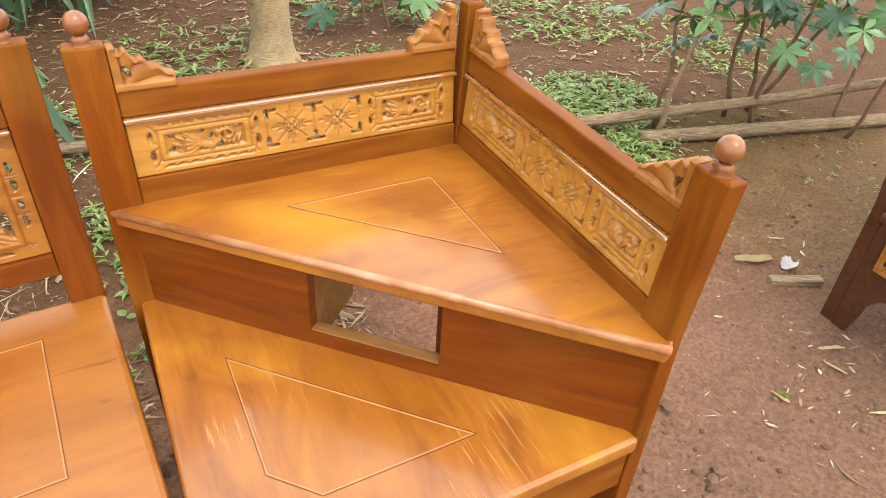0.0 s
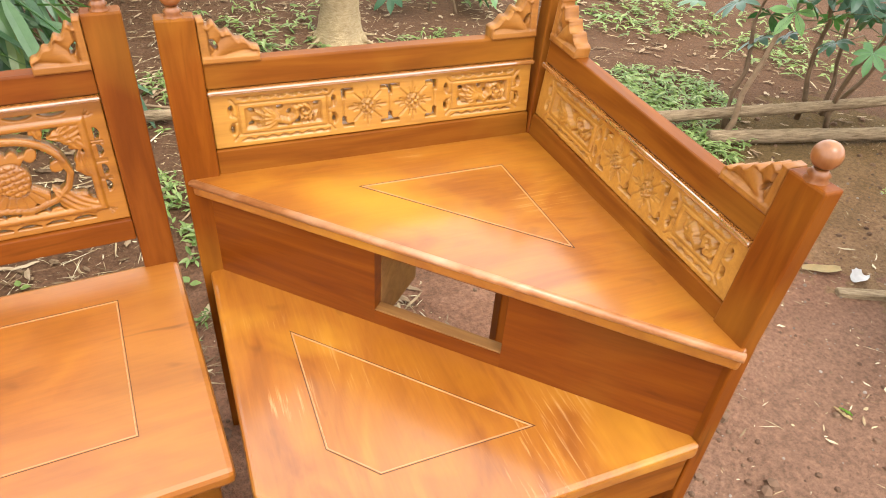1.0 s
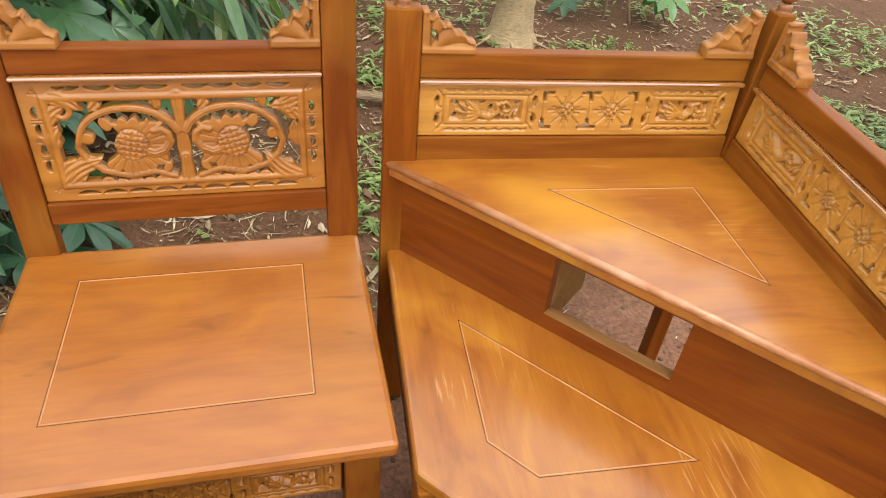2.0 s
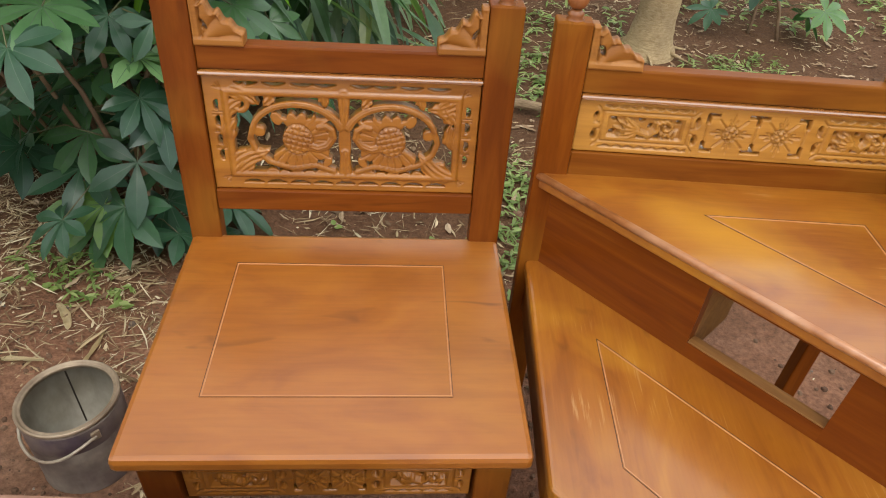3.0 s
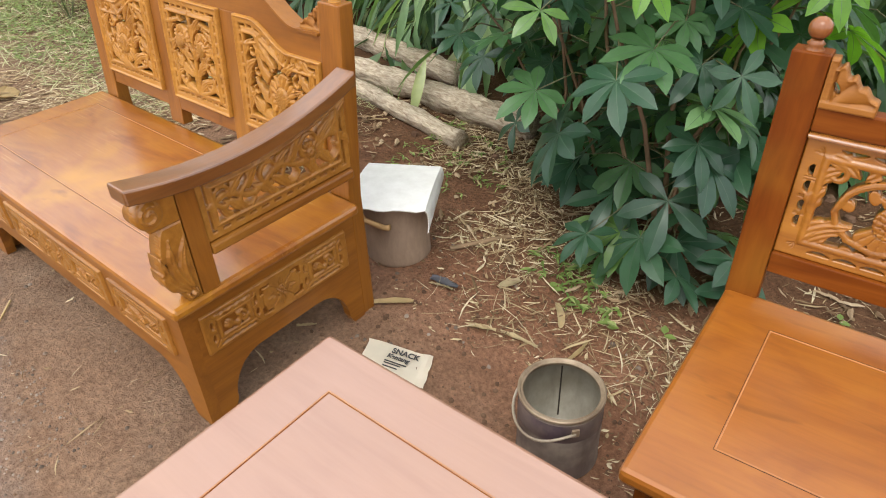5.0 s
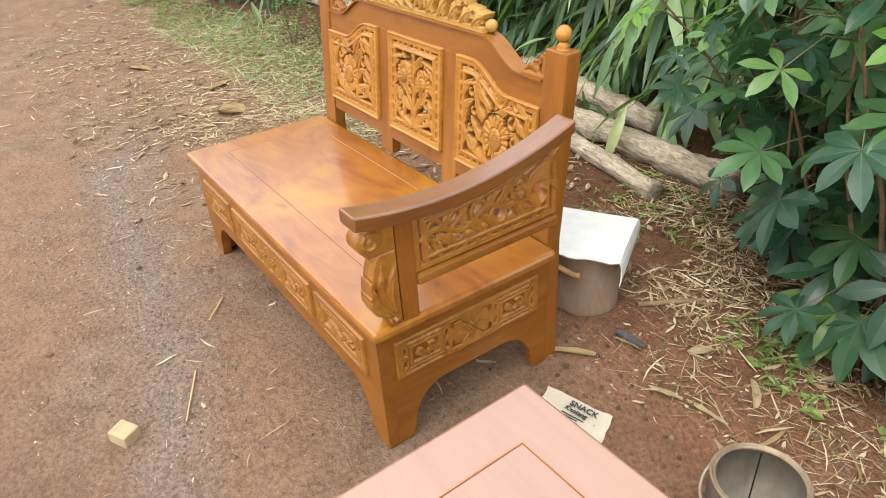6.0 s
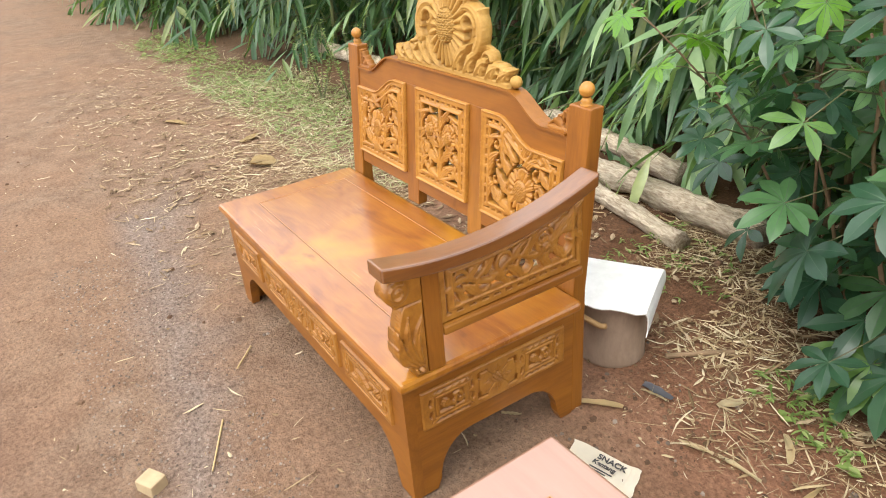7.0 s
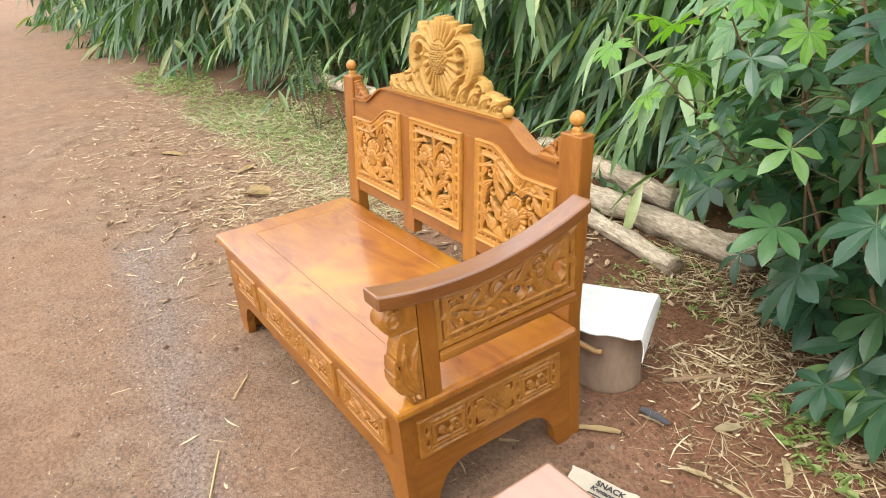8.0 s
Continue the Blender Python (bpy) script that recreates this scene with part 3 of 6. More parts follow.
def strip_carving(w, h, sections, res=0.0017):
    """A long low carved board: framed fields with a leaf fan and a curling bird, and pairs of incised sun flowers."""
    r = Relief(-w / 2, w / 2, -h / 2, h / 2, res)
    r.add(r.rect(0, 0, w / 2, h / 2), np.zeros(r.X.shape))
    hz = h / 2

    def score(x0, z0, x1, z1, wide=0.0011, deep=-0.003):
        dx, dz = x1 - x0, z1 - z0
        t = np.clip(((r.X - x0) * dx + (r.Z - z0) * dz) / (dx * dx + dz * dz + 1e-9), 0, 1)
        r.lower(np.hypot(r.X - x0 - t * dx, r.Z - z0 - t * dz) - wide, deep)
    for kind, x0, x1 in sections:
        c, half = (x0 + x1) / 2, (x1 - x0) / 2
        if kind == "flowers":
            n = max(1, round(2 * half / (h * 0.78)))
            s = half / n
            for k in range(n + 1):
                q = x0 + 2 * s * k
                score(q, -hz * 0.62, q, hz * 0.62)
                for sz in (-1, 1):
                    wide = s * 0.42 if 0 < k < n else s * 0.24
                    off = 0.0 if 0 < k < n else (wide - 0.002) * (1 if k == 0 else -1)
                    r.cut(r.rect(q + off, sz * hz * 0.66, wide, hz * 0.075))
                    r.cut(r.rect(q, sz * hz * 0.52, s * 0.1, hz * 0.2))
            for k in range(n):
                q = x0 + (2 * k + 1) * s
                rad, R = np.hypot(r.X - q, r.Z), hz * 0.27
                for d in range(4):
                    for e, far in ((-0.24, 0.52), (0.0, 0.72), (0.24, 0.52)):
                        a = d * math.pi / 2 + e
                        score(q + 1.3 * R * math.cos(a), 1.3 * R * math.sin(a), q + hz * far * math.cos(a), hz * far * math.sin(a))
                    a = d * math.pi / 2 + math.pi / 4
                    score(q + 1.2 * R * math.cos(a), 1.2 * R * math.sin(a), q + hz * 0.74 * math.cos(a), hz * 0.74 * math.sin(a))
                r.lower(abs(rad - R) - 0.0015, -0.0035)
                pitch = R * 0.62
                u, v = ((r.X - q) * 0.8 + r.Z * 0.6) / pitch, ((r.X - q) * -0.6 + r.Z * 0.8) / pitch
                net = (abs(u - np.round(u)) < 0.11) | (abs(v - np.round(v)) < 0.11)
                r.lower(rad - R * 0.93, np.where(net, -0.0022, 0.0022))
        else:
            for sz in (-1, 1):
                wave = abs(((r.X - x0) / 0.019) % 1.0 - 0.5) * 2
                inside = abs(r.X - c) - (half - 0.016)
                band = np.maximum(np.maximum(sz * r.Z - hz * 0.79, hz * (0.66 + 0.11 * wave) - sz * r.Z), inside)
                r.lower(band, -0.0075)
                r.cut(np.maximum(band + 0.0022, 0.0 * band - 1 + 2 * (wave > 0.55)))
            for sx in (-1, 1):
                e = c + sx * (half - 0.006)
                for sz in (-1, 1):
                    r.lower(r.oval(e, sz * hz * 0.33, 0.004, hz * 0.2), -0.007)
                    r.cut(r.oval(e, sz * hz * 0.38, 0.0026, hz * 0.12))
                    score(c + sx * (half - 0.014), sz * hz * 0.55, e, sz * hz * 0.74)
                for z in (-0.08, 0.0, 0.08):
                    score(e - sx * 0.012, hz * z, e - sx * 0.002, hz * z * 1.6, 0.0008)
            outer = r.rect(c, 0, half - 0.017, hz * 0.55)
            r.lower(abs(outer) - 0.0012, -0.0035)
            fx, fz = half - 0.027, hz * 0.39
            field = r.rect(c, 0, fx, fz)
            r.lower(field, -0.0075)
            root = c - fx * 0.12
            for k in range(5):
                a = math.pi + (k - 2) * 0.33
                r.leaf(root, -fz * 0.1, a, fx * (0.74 - 0.06 * abs(k - 2)), fz * 0.26, 0.0012, 1)
            r.stroke([(root, -fz * 0.5), (c + fx * 0.12, -fz * 0.75), (c + fx * 0.34, -fz * 0.2), (c + fx * 0.3, fz * 0.5), (c + fx * 0.56, fz * 0.72), (c + fx * 0.72, fz * 0.2)], fz * 0.24, fz * 0.14, 0.0012)
            r.scroll(c + fx * 0.56, fz * 0.18, fz * 0.5, fz * 0.18, math.pi / 2, -4.2, 0.0022, 0.0016, 0.0012)
            for k in range(4):
                r.leaf(c + fx * (0.42 + 0.12 * k), -fz * 0.95, math.pi / 2 - 0.5, fz * 1.15, fz * 0.16, 0.0008, 1)
            for px, pz, tilt in ((-0.86, -0.62, 0.5), (-0.84, 0.62, -0.5), (-0.1, 0.66, 0.2), (0.14, 0.1, 1.2), (0.88, 0.66, 0.4), (0.36, -0.72, 0.3)):
                r.cut(r.oval(c + px * fx, pz * fz, fx * 0.09, fz * 0.22, tilt))
    return r


def bracket_carving(w, h):
    """A quarter leaf that steps down from a post to its rail: tall at x = 0."""
    r = Relief(-0.002, w + 0.002, -0.002, h + 0.004, 0.0018)
    k = np.clip(r.X / w, 0, 1)
    top = h * (1 - 0.85 * k ** 0.95) * (1 + 0.10 * np.sin(k * 27 + 0.4)) + 0.004
    top = np.where(r.X < 0.012, h, top)
    d = np.maximum(r.Z - top, np.maximum(-r.Z, np.maximum(-r.X, r.X - w)))
    a = np.arctan2(r.Z + 0.004, r.X - w * 0.12)
    rr = np.hypot(r.Z + 0.004, r.X - w * 0.12)
    r.add(d, 0.0005 + 0.0052 * abs(np.sin(a * 5.0 + 26 * rr)) ** 0.55)
    r.lower(np.maximum(d, abs(r.X - 0.014) - 0.0015), -0.002)
    r.add(np.maximum(d, r.X - 0.012), np.full(r.X.shape, 0.005))
    r.add(np.maximum(d, -(d + 0.004)), np.full(r.X.shape, 0.0062))
    r.add(r.rect(w / 2, 0.004, w / 2, 0.005), np.full(r.X.shape, 0.0075))
    r.cut(r.oval(w * 0.24, h * 0.42, 0.0045, 0.010, 0.4))
    return r


def mirrored(bm):
    """The same form flipped left to right."""
    bmesh.ops.transform(bm, matrix=Matrix.Diagonal((-1, 1, 1, 1)), verts=bm.verts[:])
    bmesh.ops.reverse_faces(bm, faces=bm.faces[:])
    return bm


def inlay(points, z, w=0.0032, bm=None):
    """A thin raised line round a flat outline of (x, y), closed."""
    n = len(points)
    area = sum(points[i][0] * points[(i + 1) % n][1] - points[(i + 1) % n][0] * points[i][1] for i in range(n))
    side = 1 if area > 0 else -1

    def offset(k, dist):
        p, a, b = Vector(points[k]), Vector(points[k - 1]), Vector(points[(k + 1) % n])
        n1 = Vector((-(p - a).y, (p - a).x)).normalized() * side
        n2 = Vector((-(b - p).y, (b - p).x)).normalized() * side
        m = (n1 + n2) / (1 + n1.dot(n2))
        return p + m * dist
    b = bmesh.new()
    e = 0.25 * w
    rows = [(0.0, z - 0.002), (e, z + 0.0009), (w - e, z + 0.0009), (w, z - 0.002)]
    rings = [[b.verts.new((*offset(k, dist), h)) for k in range(n)] for dist, h in rows]
    for r0, r1 in zip(rings, rings[1:] + rings[:1]):
        for k in range(n):
            b.faces.new((r0[k], r0[(k + 1) % n], r1[(k + 1) % n], r1[k]))
    bmesh.ops.recalc_face_normals(b, faces=b.faces[:])
    return join(bm, b)

# ---- furniture ----
GROUND_Z = -0.02


def corner_unit(m):
    """Corner seat: two panelled backs at a right angle, a raised three-cornered shelf and a five-cornered seat before it."""
    t = thing("corner_seat", m, "amber varnished wooden corner seat with carved backs and raised triangular shelf", "corner seat")
    S, A = 0.604, 0.612
    shelf_line = [(-0.352, -0.096), (-0.100, -0.096), (-0.100, -0.342)]
    shelf = part("shelf", prism([(-A + 0.004, 0.002), (-A + 0.012, 0.006), (0.006, 0.006), (0.006, -A + 0.020), (-0.008, -A + 0.012)], S - 0.03, S, "Z", 0.009, 4), wood_top_x, t, "orange varnished triangular shelf with rounded front edge")
    part("inlay_line", inlay(shelf_line, S), wood_groove, shelf, "fine line cut round the shelf, groove sheen in its pale colour")
    part("scored_line", inlay(shelf_line, S - 0.0004, -0.0013), wood_score, shelf, "dark score beside the pale line")
    part("worn_edge", tube([(-A + 0.008, 0.000, S - 0.0065), (-0.004, -A + 0.012, S - 0.0065)], 0.0068, 12), wood_worn_glint, shelf, "rounded front edge worn pale, with its highlight painted in", True)
    C = 0.415
    seat_line = [(-0.499, -0.194), (-0.212, -0.487), (-0.441, -0.491), (-0.499, -0.430)]
    seat = part("seat_board", prism([(-0.601, 0.02), (-0.585, 0.02), (0.0, -0.565), (0.0, -0.596), (-0.473, -0.597), (-0.602, -0.467)], C - 0.03, C, "Z", 0.009, 3), wood_top_d, t, "orange varnished seat board with worn edge")
    part("inlay_line", inlay(seat_line, C), wood_groove, seat, "fine line cut round the seat, groove sheen in its pale colour")
    part("scored_line", inlay(seat_line, C - 0.0004, -0.0013), wood_score, seat, "dark score beside the pale line")
    # the upright board under the shelf, with its square opening
    L = 0.582 * math.sqrt(2)
    place = Matrix.Translation((-0.582, 0.0, 0)) @ Matrix.Rotation(radians(-45), 4, "Z")
    o0, o1 = 0.306, 0.522
    pieces = [(0.0, o0, C - 0.01, S - 0.028), (o1, L, C - 0.01, S - 0.028), (o0, o1, C - 0.01, C + 0.028), (o0, o1, S - 0.044, S - 0.028)]
    for a, b, z0, z1 in pieces:
        part("riser_board", box(a, b, 0.0, 0.022, z0, z1, 0), wood_riser, t).matrix_local = place
    for a in (o0 - 0.024, o1):
        part("slot_cheek", box(a, a + 0.024, 0.023, 0.16, C - 0.02, S - 0.05, 0.001), wood_slot, t, "rough unfinished cheek inside the opening").matrix_local = place
    part("slot_sill", box(o0, o1, 0.001, 0.022, C + 0.028, C + 0.031, 0.001), wood_slot, t, "rough pale sill of the opening").matrix_local = place
    # posts, tipping outwards above the shelf
    K = 0.088
    for x0, x1, y0, y1, top, kx, ky in ((-0.613, -0.558, -0.004, 0.028, 0.850, 0, K), (-0.003, 0.030, -0.003, 0.030, 0.856, K, K), (-0.004, 0.024, -0.590, -0.535, 0.830, K, 0)):
        post = part("post", leaned(box(x0, x1, y0, y1, GROUND_Z, top, 0.003), S, kx, ky), wood_frame_z, t)
        lift = top - S
        part("finial", finial(top - 0.004, (x0 + x1) / 2 + kx * lift, (y0 + y1) / 2 + ky * lift, 0.0165), wood_ball, post, "turned wooden ball finial", True)
    # the two backs, alike
    for k, flip in ((0, False), (1, True)):
        turn = Matrix.Rotation(radians(-90), 4, "Z") if flip else Matrix.Identity(4)
        lo, hi = (-0.558, -0.003) if not flip else (0.003, 0.535)
        mid, wide = (lo + hi) / 2, hi - lo
        rail = wood_frame_x if not flip else wood_frame_y

        def back(bm):
            return leaned(turned(bm, turn), S, K if flip else 0.0, 0.0 if flip else K, 0.030 if flip else 0.0)
        part("top_rail", back(box(lo, hi, 0.0, 0.026, 0.7435, 0.784, 0.003)), rail, t)
        part("bead", back(box(lo, hi, -0.007, 0.02, 0.7355, 0.743, 0.003)), wood_bead, t, "glossy rounded bead")
        part("bottom_rail", back(box(lo, hi, 0.0, 0.026, 0.598, 0.644, 0.002)), rail, t)
        n = wide / 2
        carving = strip_carving(wide, 0.0912, [("leaf", -n + 0.025, -n + 0.2), ("flowers", -n + 0.21, -n + 0.37), ("leaf", -n + 0.385, n - 0.02)])
        part("carved_panel", back(turned(carving.build(0.024, None, -0.009), Matrix.Translation((mid, 0.004, 0.6897)))), wood_carved, t, "golden panel carved with flowers and leaves", True)
        w, h = 0.086, 0.062
        part("leaf_bracket", back(turned(bracket_carving(w, h + (0.008 if flip else 0)).build(0.02), Matrix.Translation((lo, 0.004, 0.784)))), wood_bracket, t, "carved leaf bracket with pale cut top", True)
        part("leaf_bracket", back(turned(mirrored(bracket_carving(w, h + (0 if flip else 0.008)).build(0.02)), Matrix.Translation((hi, 0.004, 0.784)))), wood_bracket, t, "carved leaf bracket with pale cut top", True)
    # aprons and legs below the seat
    part("apron", box(-0.594, -0.576, -0.45, -0.006, 0.30, 0.386, 0.002), wood_frame_y, t)
    part("apron", box(-0.46, -0.006, -0.588, -0.57, 0.30, 0.386, 0.002), wood_frame_x, t)
    part("apron", turned(box(0.0, 0.19, 0, 0.018, 0.30, 0.386, 0.002), Matrix.Translation((-0.592, -0.463, 0)) @ Matrix.Rotation(radians(-45), 4, "Z")), wood_frame_x, t)
    for x, y in ((-0.575, -0.46), (-0.46, -0.575)):
        part("leg", box(x - 0.024, x + 0.024, y - 0.024, y + 0.024, GROUND_Z, 0.386, 0.003), wood_frame_z, t)
    return t


def chair_panel(w, h):
    """The pierced back of the armless chair: two birds with netted bodies and fanned feathers under arching vines, in a scalloped frame."""
    r = Relief(-w / 2, w / 2, -h / 2, h / 2, 0.0016)
    r.add(r.rect(0, 0, w / 2, h / 2), np.zeros(r.X.shape))
    ix, iz = w / 2 - 0.036, h / 2 - 0.03
    inner = r.rect(0, 0, ix, iz)
    r.cut(inner)

    def score(x0, z0, x1, z1, wide=0.0010, deep=-0.0022):
        dx, dz = x1 - x0, z1 - z0
        q = np.clip(((r.X - x0) * dx + (r.Z - z0) * dz) / (dx * dx + dz * dz + 1e-9), 0, 1)
        r.lower(np.hypot(r.X - x0 - q * dx, r.Z - z0 - q * dz) - wide, deep)
    # scalloped piercings and nicks round the frame
    for n, sz, high in ((8, 1, 0.0062), (9, -1, 0.0058)):
        for k in range(n):
            c = -ix + 0.012 + (k + 0.5) * (2 * ix - 0.024) / n
            if sz > 0 and k in (3, 4):
                c += 0.008 * (1 if k == 4 else -1)
            half = ix / n * 0.82
            z = sz * (h / 2 - 0.0155)
            line = z + sz * 0.0035
            r.cut(np.maximum(np.maximum(abs(r.X - c) - half, r.Z - line if sz > 0 else r.Z - z - high * (1 - ((r.X - c) / half) ** 2) * 0.9 + 0.001),
                             z - high * (1 - ((r.X - c) / half) ** 2) * 0.9 - r.Z + 0.001 if sz > 0 else line - r.Z))
    for s in (-1, 1):
        for k, z in enumerate((0.050, 0.022, -0.012, -0.040)):
            r.cut(np.maximum(r.oval(s * (w / 2 - 0.021), z, 0.0068, 0.0105), -s * (r.X - s * (w / 2 - 0.023))))
        for z in (0.036, 0.005, -0.026):
            for e in (-0.002, 0.002):
                score(s * (w / 2 - 0.013), z + e, s * (w / 2 - 0.029), z + e, 0.0008)
        for sz in (-1, 1):
            for k in range(3):
                score(s * (ix + 0.006), sz * (iz + 0.004), s * (ix + 0.018 - 0.004 * k), sz * (iz + 0.008 + 0.004 * k), 0.0008)
    r.border(inner, 0.0058, 0.0042)
    # the stem between the birds
    r.add(r.oval(0, -0.012, 0.0105, 0.042), 0.0026 - 0.00002 / (0.004 + abs(r.X)))
    r.stroke([(0, -iz), (0, -0.03)], 0.012, 0.008, 0.003)
    r.stroke([(0, 0.02), (0, iz)], 0.006, 0.011, 0.003)
    for s in (-1, 1):
        bx, bz = s * 0.079, -0.006
        a = np.arctan2(r.Z - bz, -s * (r.X - bx))
        rad = np.hypot((r.X - bx) * 0.92, r.Z - bz)
        # feathers fan outwards and below, with a scalloped edge and a scored line between each two
        fan = 0.056 * (0.86 + 0.14 * abs(np.cos(a * 5.5)))
        wing = np.maximum(rad - fan, (abs(a + 0.75) - 1.75) * 0.03)
        r.add(wing, 0.0018 - 0.0016 * (abs(np.sin(a * 11)) < 0.22) * (rad > 0.028) + 0 * rad)
        # crest feathers over the back
        r.add(np.maximum(rad - 0.046 * (0.82 + 0.18 * abs(np.cos(a * 7))), (abs(a - 1.45) - 0.75) * 0.03), np.full(r.X.shape, 0.0012))
        # body with a net of lines
        body = (np.hypot((r.X - bx) / 0.0245, (r.Z - bz) / 0.0265) - 1) * 0.025
        u, v = ((r.X - bx) * 0.97 + s * (r.Z - bz) * 0.25) / 0.0092, (-s * (r.X - bx) * 0.25 + (r.Z - bz) * 0.97) / 0.0092
        net = (abs(u - np.round(u)) < 0.13) | (abs(v - np.round(v)) < 0.13)
        dome = np.sqrt(np.clip(1 - ((r.X - bx) / 0.027) ** 2 - ((r.Z - bz) / 0.029) ** 2, 0, 1))
        r.lower(abs(body) - 0.0014, -0.001)
        r.add(body, np.where(net, 0.0022, 0.0042) + 0.0036 * dome)
        # neck: down from the body, round towards the stem and back to a beak
        neck = [(bx - s * 0.020, -0.018), (bx - s * 0.034, -0.0225), (bx - s * 0.050, -0.016), (bx - s * 0.060, -0.002), (bx - s * 0.058, 0.012), (bx - s * 0.048, 0.020), (bx - s * 0.036, 0.017)]
        r.stroke(neck, 0.0075, 0.0048, 0.0050)
        r.leaf(bx - s * 0.040, 0.018, math.pi / 2 + s * (math.pi / 2 - 0.75), 0.026, 0.0042, 0.004, 1)
        # long vine arching over the bird from the stem to the outer side
        arc = [(s * (0.079 - 0.074 * math.cos(q)), 0.004 + 0.052 * math.sin(q)) for q in [radians(14 + 13 * k) for k in range(13)]]
        r.stroke(arc, 0.0062, 0.0050, 0.0042)
        r.stroke([arc[-1], (s * 0.158, -0.008), (s * 0.150, -0.030), (s * 0.128, -0.050), (s * 0.09, -0.062), (s * 0.05, -0.055), (s * 0.02, -0.066)], 0.0052, 0.0046, 0.0036)
        # leaves in the corners
        r.leaf(s * (ix + 0.002), -iz - 0.002, math.pi / 2 + s * 0.95, 0.082, 0.018, 0.0040, 4)
        r.leaf(s * (ix + 0.002), -0.022, math.pi / 2 + s * 0.25, 0.055, 0.013, 0.0034, 3)
        r.leaf(s * (ix + 0.003), 0.030, math.pi / 2 + s * 0.75, 0.046, 0.012, 0.0034, 3)
        r.leaf(s * (ix + 0.002), iz + 0.002, -math.pi / 2 - s * 1.15, 0.060, 0.014, 0.0034, 3)
        r.scroll(s * (ix - 0.020), iz - 0.022, 0.016, 0.008, math.pi / 2, math.pi / 2 + s * 4.0, 0.0055, 0.0035, 0.0036)
        r.leaf(s * 0.118, iz + 0.002, -math.pi / 2 + s * 0.5, 0.030, 0.009, 0.003, 2)
        r.leaf(s * 0.040, iz + 0.002, -math.pi / 2 - s * 0.4, 0.028, 0.009, 0.003, 2)
        # a wavy skirt along the lower edge
        for k in range(6):
            r.add(r.oval(s * (0.020 + 0.021 * k), -iz + 0.001, 0.0115, 0.0075 + 0.003 * (k % 2)), np.full(r.X.shape, 0.0014))
        r.add(r.oval(s * 0.030, -0.048, 0.0065, 0.010, 0.6 * s), np.full(r.X.shape, 0.002))
        r.add(r.oval(s * 0.112, 0.030, 0.008, 0.012, -0.5 * s), np.full(r.X.shape, 0.0016))
        r.add(r.oval(s * 0.142, 0.006, 0.010, 0.009, 0.3 * s), np.full(r.X.shape, 0.0016))
    r.D = np.maximum(r.D, r.rect(0, 0, w / 2, h / 2))
    return r


def armless_chair(m):
    t = thing("armless_chair", m, "red-brown varnished armless wooden chair with pierced carved back", "chair")
    hw, Z0, K = 0.282, 0.414, 0.074
    seat = part("seat_board", box(-hw, hw, -0.471, 0.012, 0.385, Z0, 0.009), wood_chair_top, t, "smooth brown-orange varnished seat board")
    line = [(-0.1855, -0.366), (0.1755, -0.366), (0.1755, -0.073), (-0.1855, -0.073)]
    part("inlay_line", inlay(line, Z0), wood_groove, seat, "fine line cut round the seat, groove sheen in its pale colour")
    part("scored_line", inlay(line, Z0 - 0.0004, -0.0013), wood_score, seat, "dark score beside the pale line")

    def back(bm):
        return leaned(bm, Z0, 0.0, K)
    for s in (-1, 1):
        post = part("back_post", back(box(*sorted((s * hw, s * (hw - 0.055))), 0.0, 0.034, GROUND_Z, 0.846, 0.003)), wood_chair_z, t)
        part("finial", finial(0.843, s * (hw - 0.028), 0.017 + K * 0.43, 0.0165), wood_ball, post, "turned wooden ball finial", True)
        part("front_leg", box(*sorted((s * (hw - 0.022), s * (hw - 0.074))), -0.452, -0.402, GROUND_Z, 0.386, 0.003), wood_chair_z, t)
        part("side_apron", box(*sorted((s * (hw - 0.026), s * (hw - 0.046))), -0.401, 0.0, 0.28, 0.386, 0.002), wood_chair_y, t)
        b = bracket_carving(0.078, 0.072).build(0.02)
        b = mirrored(b) if s > 0 else b
        part("leaf_bracket", back(turned(b, Matrix.Translation((s * (hw - 0.055), 0.006, 0.769)))), wood_bracket, t, "carved leaf bracket with pale cut top", True)
    e = hw - 0.0555
    part("top_rail", back(box(-e, e, 0.002, 0.032, 0.7295, 0.769, 0.003)), wood_chair_x, t)
    part("bead", back(box(-e, e, -0.006, 0.02, 0.7215, 0.729, 0.003)), wood_bead, t, "glossy rounded bead")
    part("bottom_rail", back(box(-e, e, 0.002, 0.032, 0.472, 0.512, 0.003)), wood_chair_x, t)
    part("carved_panel", back(turned(chair_panel(2 * e, 0.209).build(0.016), Matrix.Translation((0, 0.008, 0.6165)))), wood_chair_carved, t, "golden openwork panel carved with two birds", True)
    part("front_apron", box(-0.2075, 0.2075, -0.429, -0.413, 0.262, 0.386, 0.002), wood_chair_x, t)
    strip = strip_carving(0.41, 0.085, [("leaf", -0.195, -0.06), ("flowers", -0.05, 0.05), ("leaf", 0.06, 0.195)])
    part("carved_panel", turned(strip.build(0.012, None, -0.008), Matrix.Translation((0, -0.443, 0.325))), wood_chair_carved, t, "golden strip carved with leaves", True)
    part("moulding", box(-0.2075, 0.2075, -0.449, -0.430, 0.371, 0.378, 0.002), wood_chair_x, t)
    return t


def ogee(x, x0, x1, z0, z1):
    k = min(1.0, max(0.0, (x - x0) / (x1 - x0)))
    return z0 + (z1 - z0) * (k * k * (3 - 2 * k))


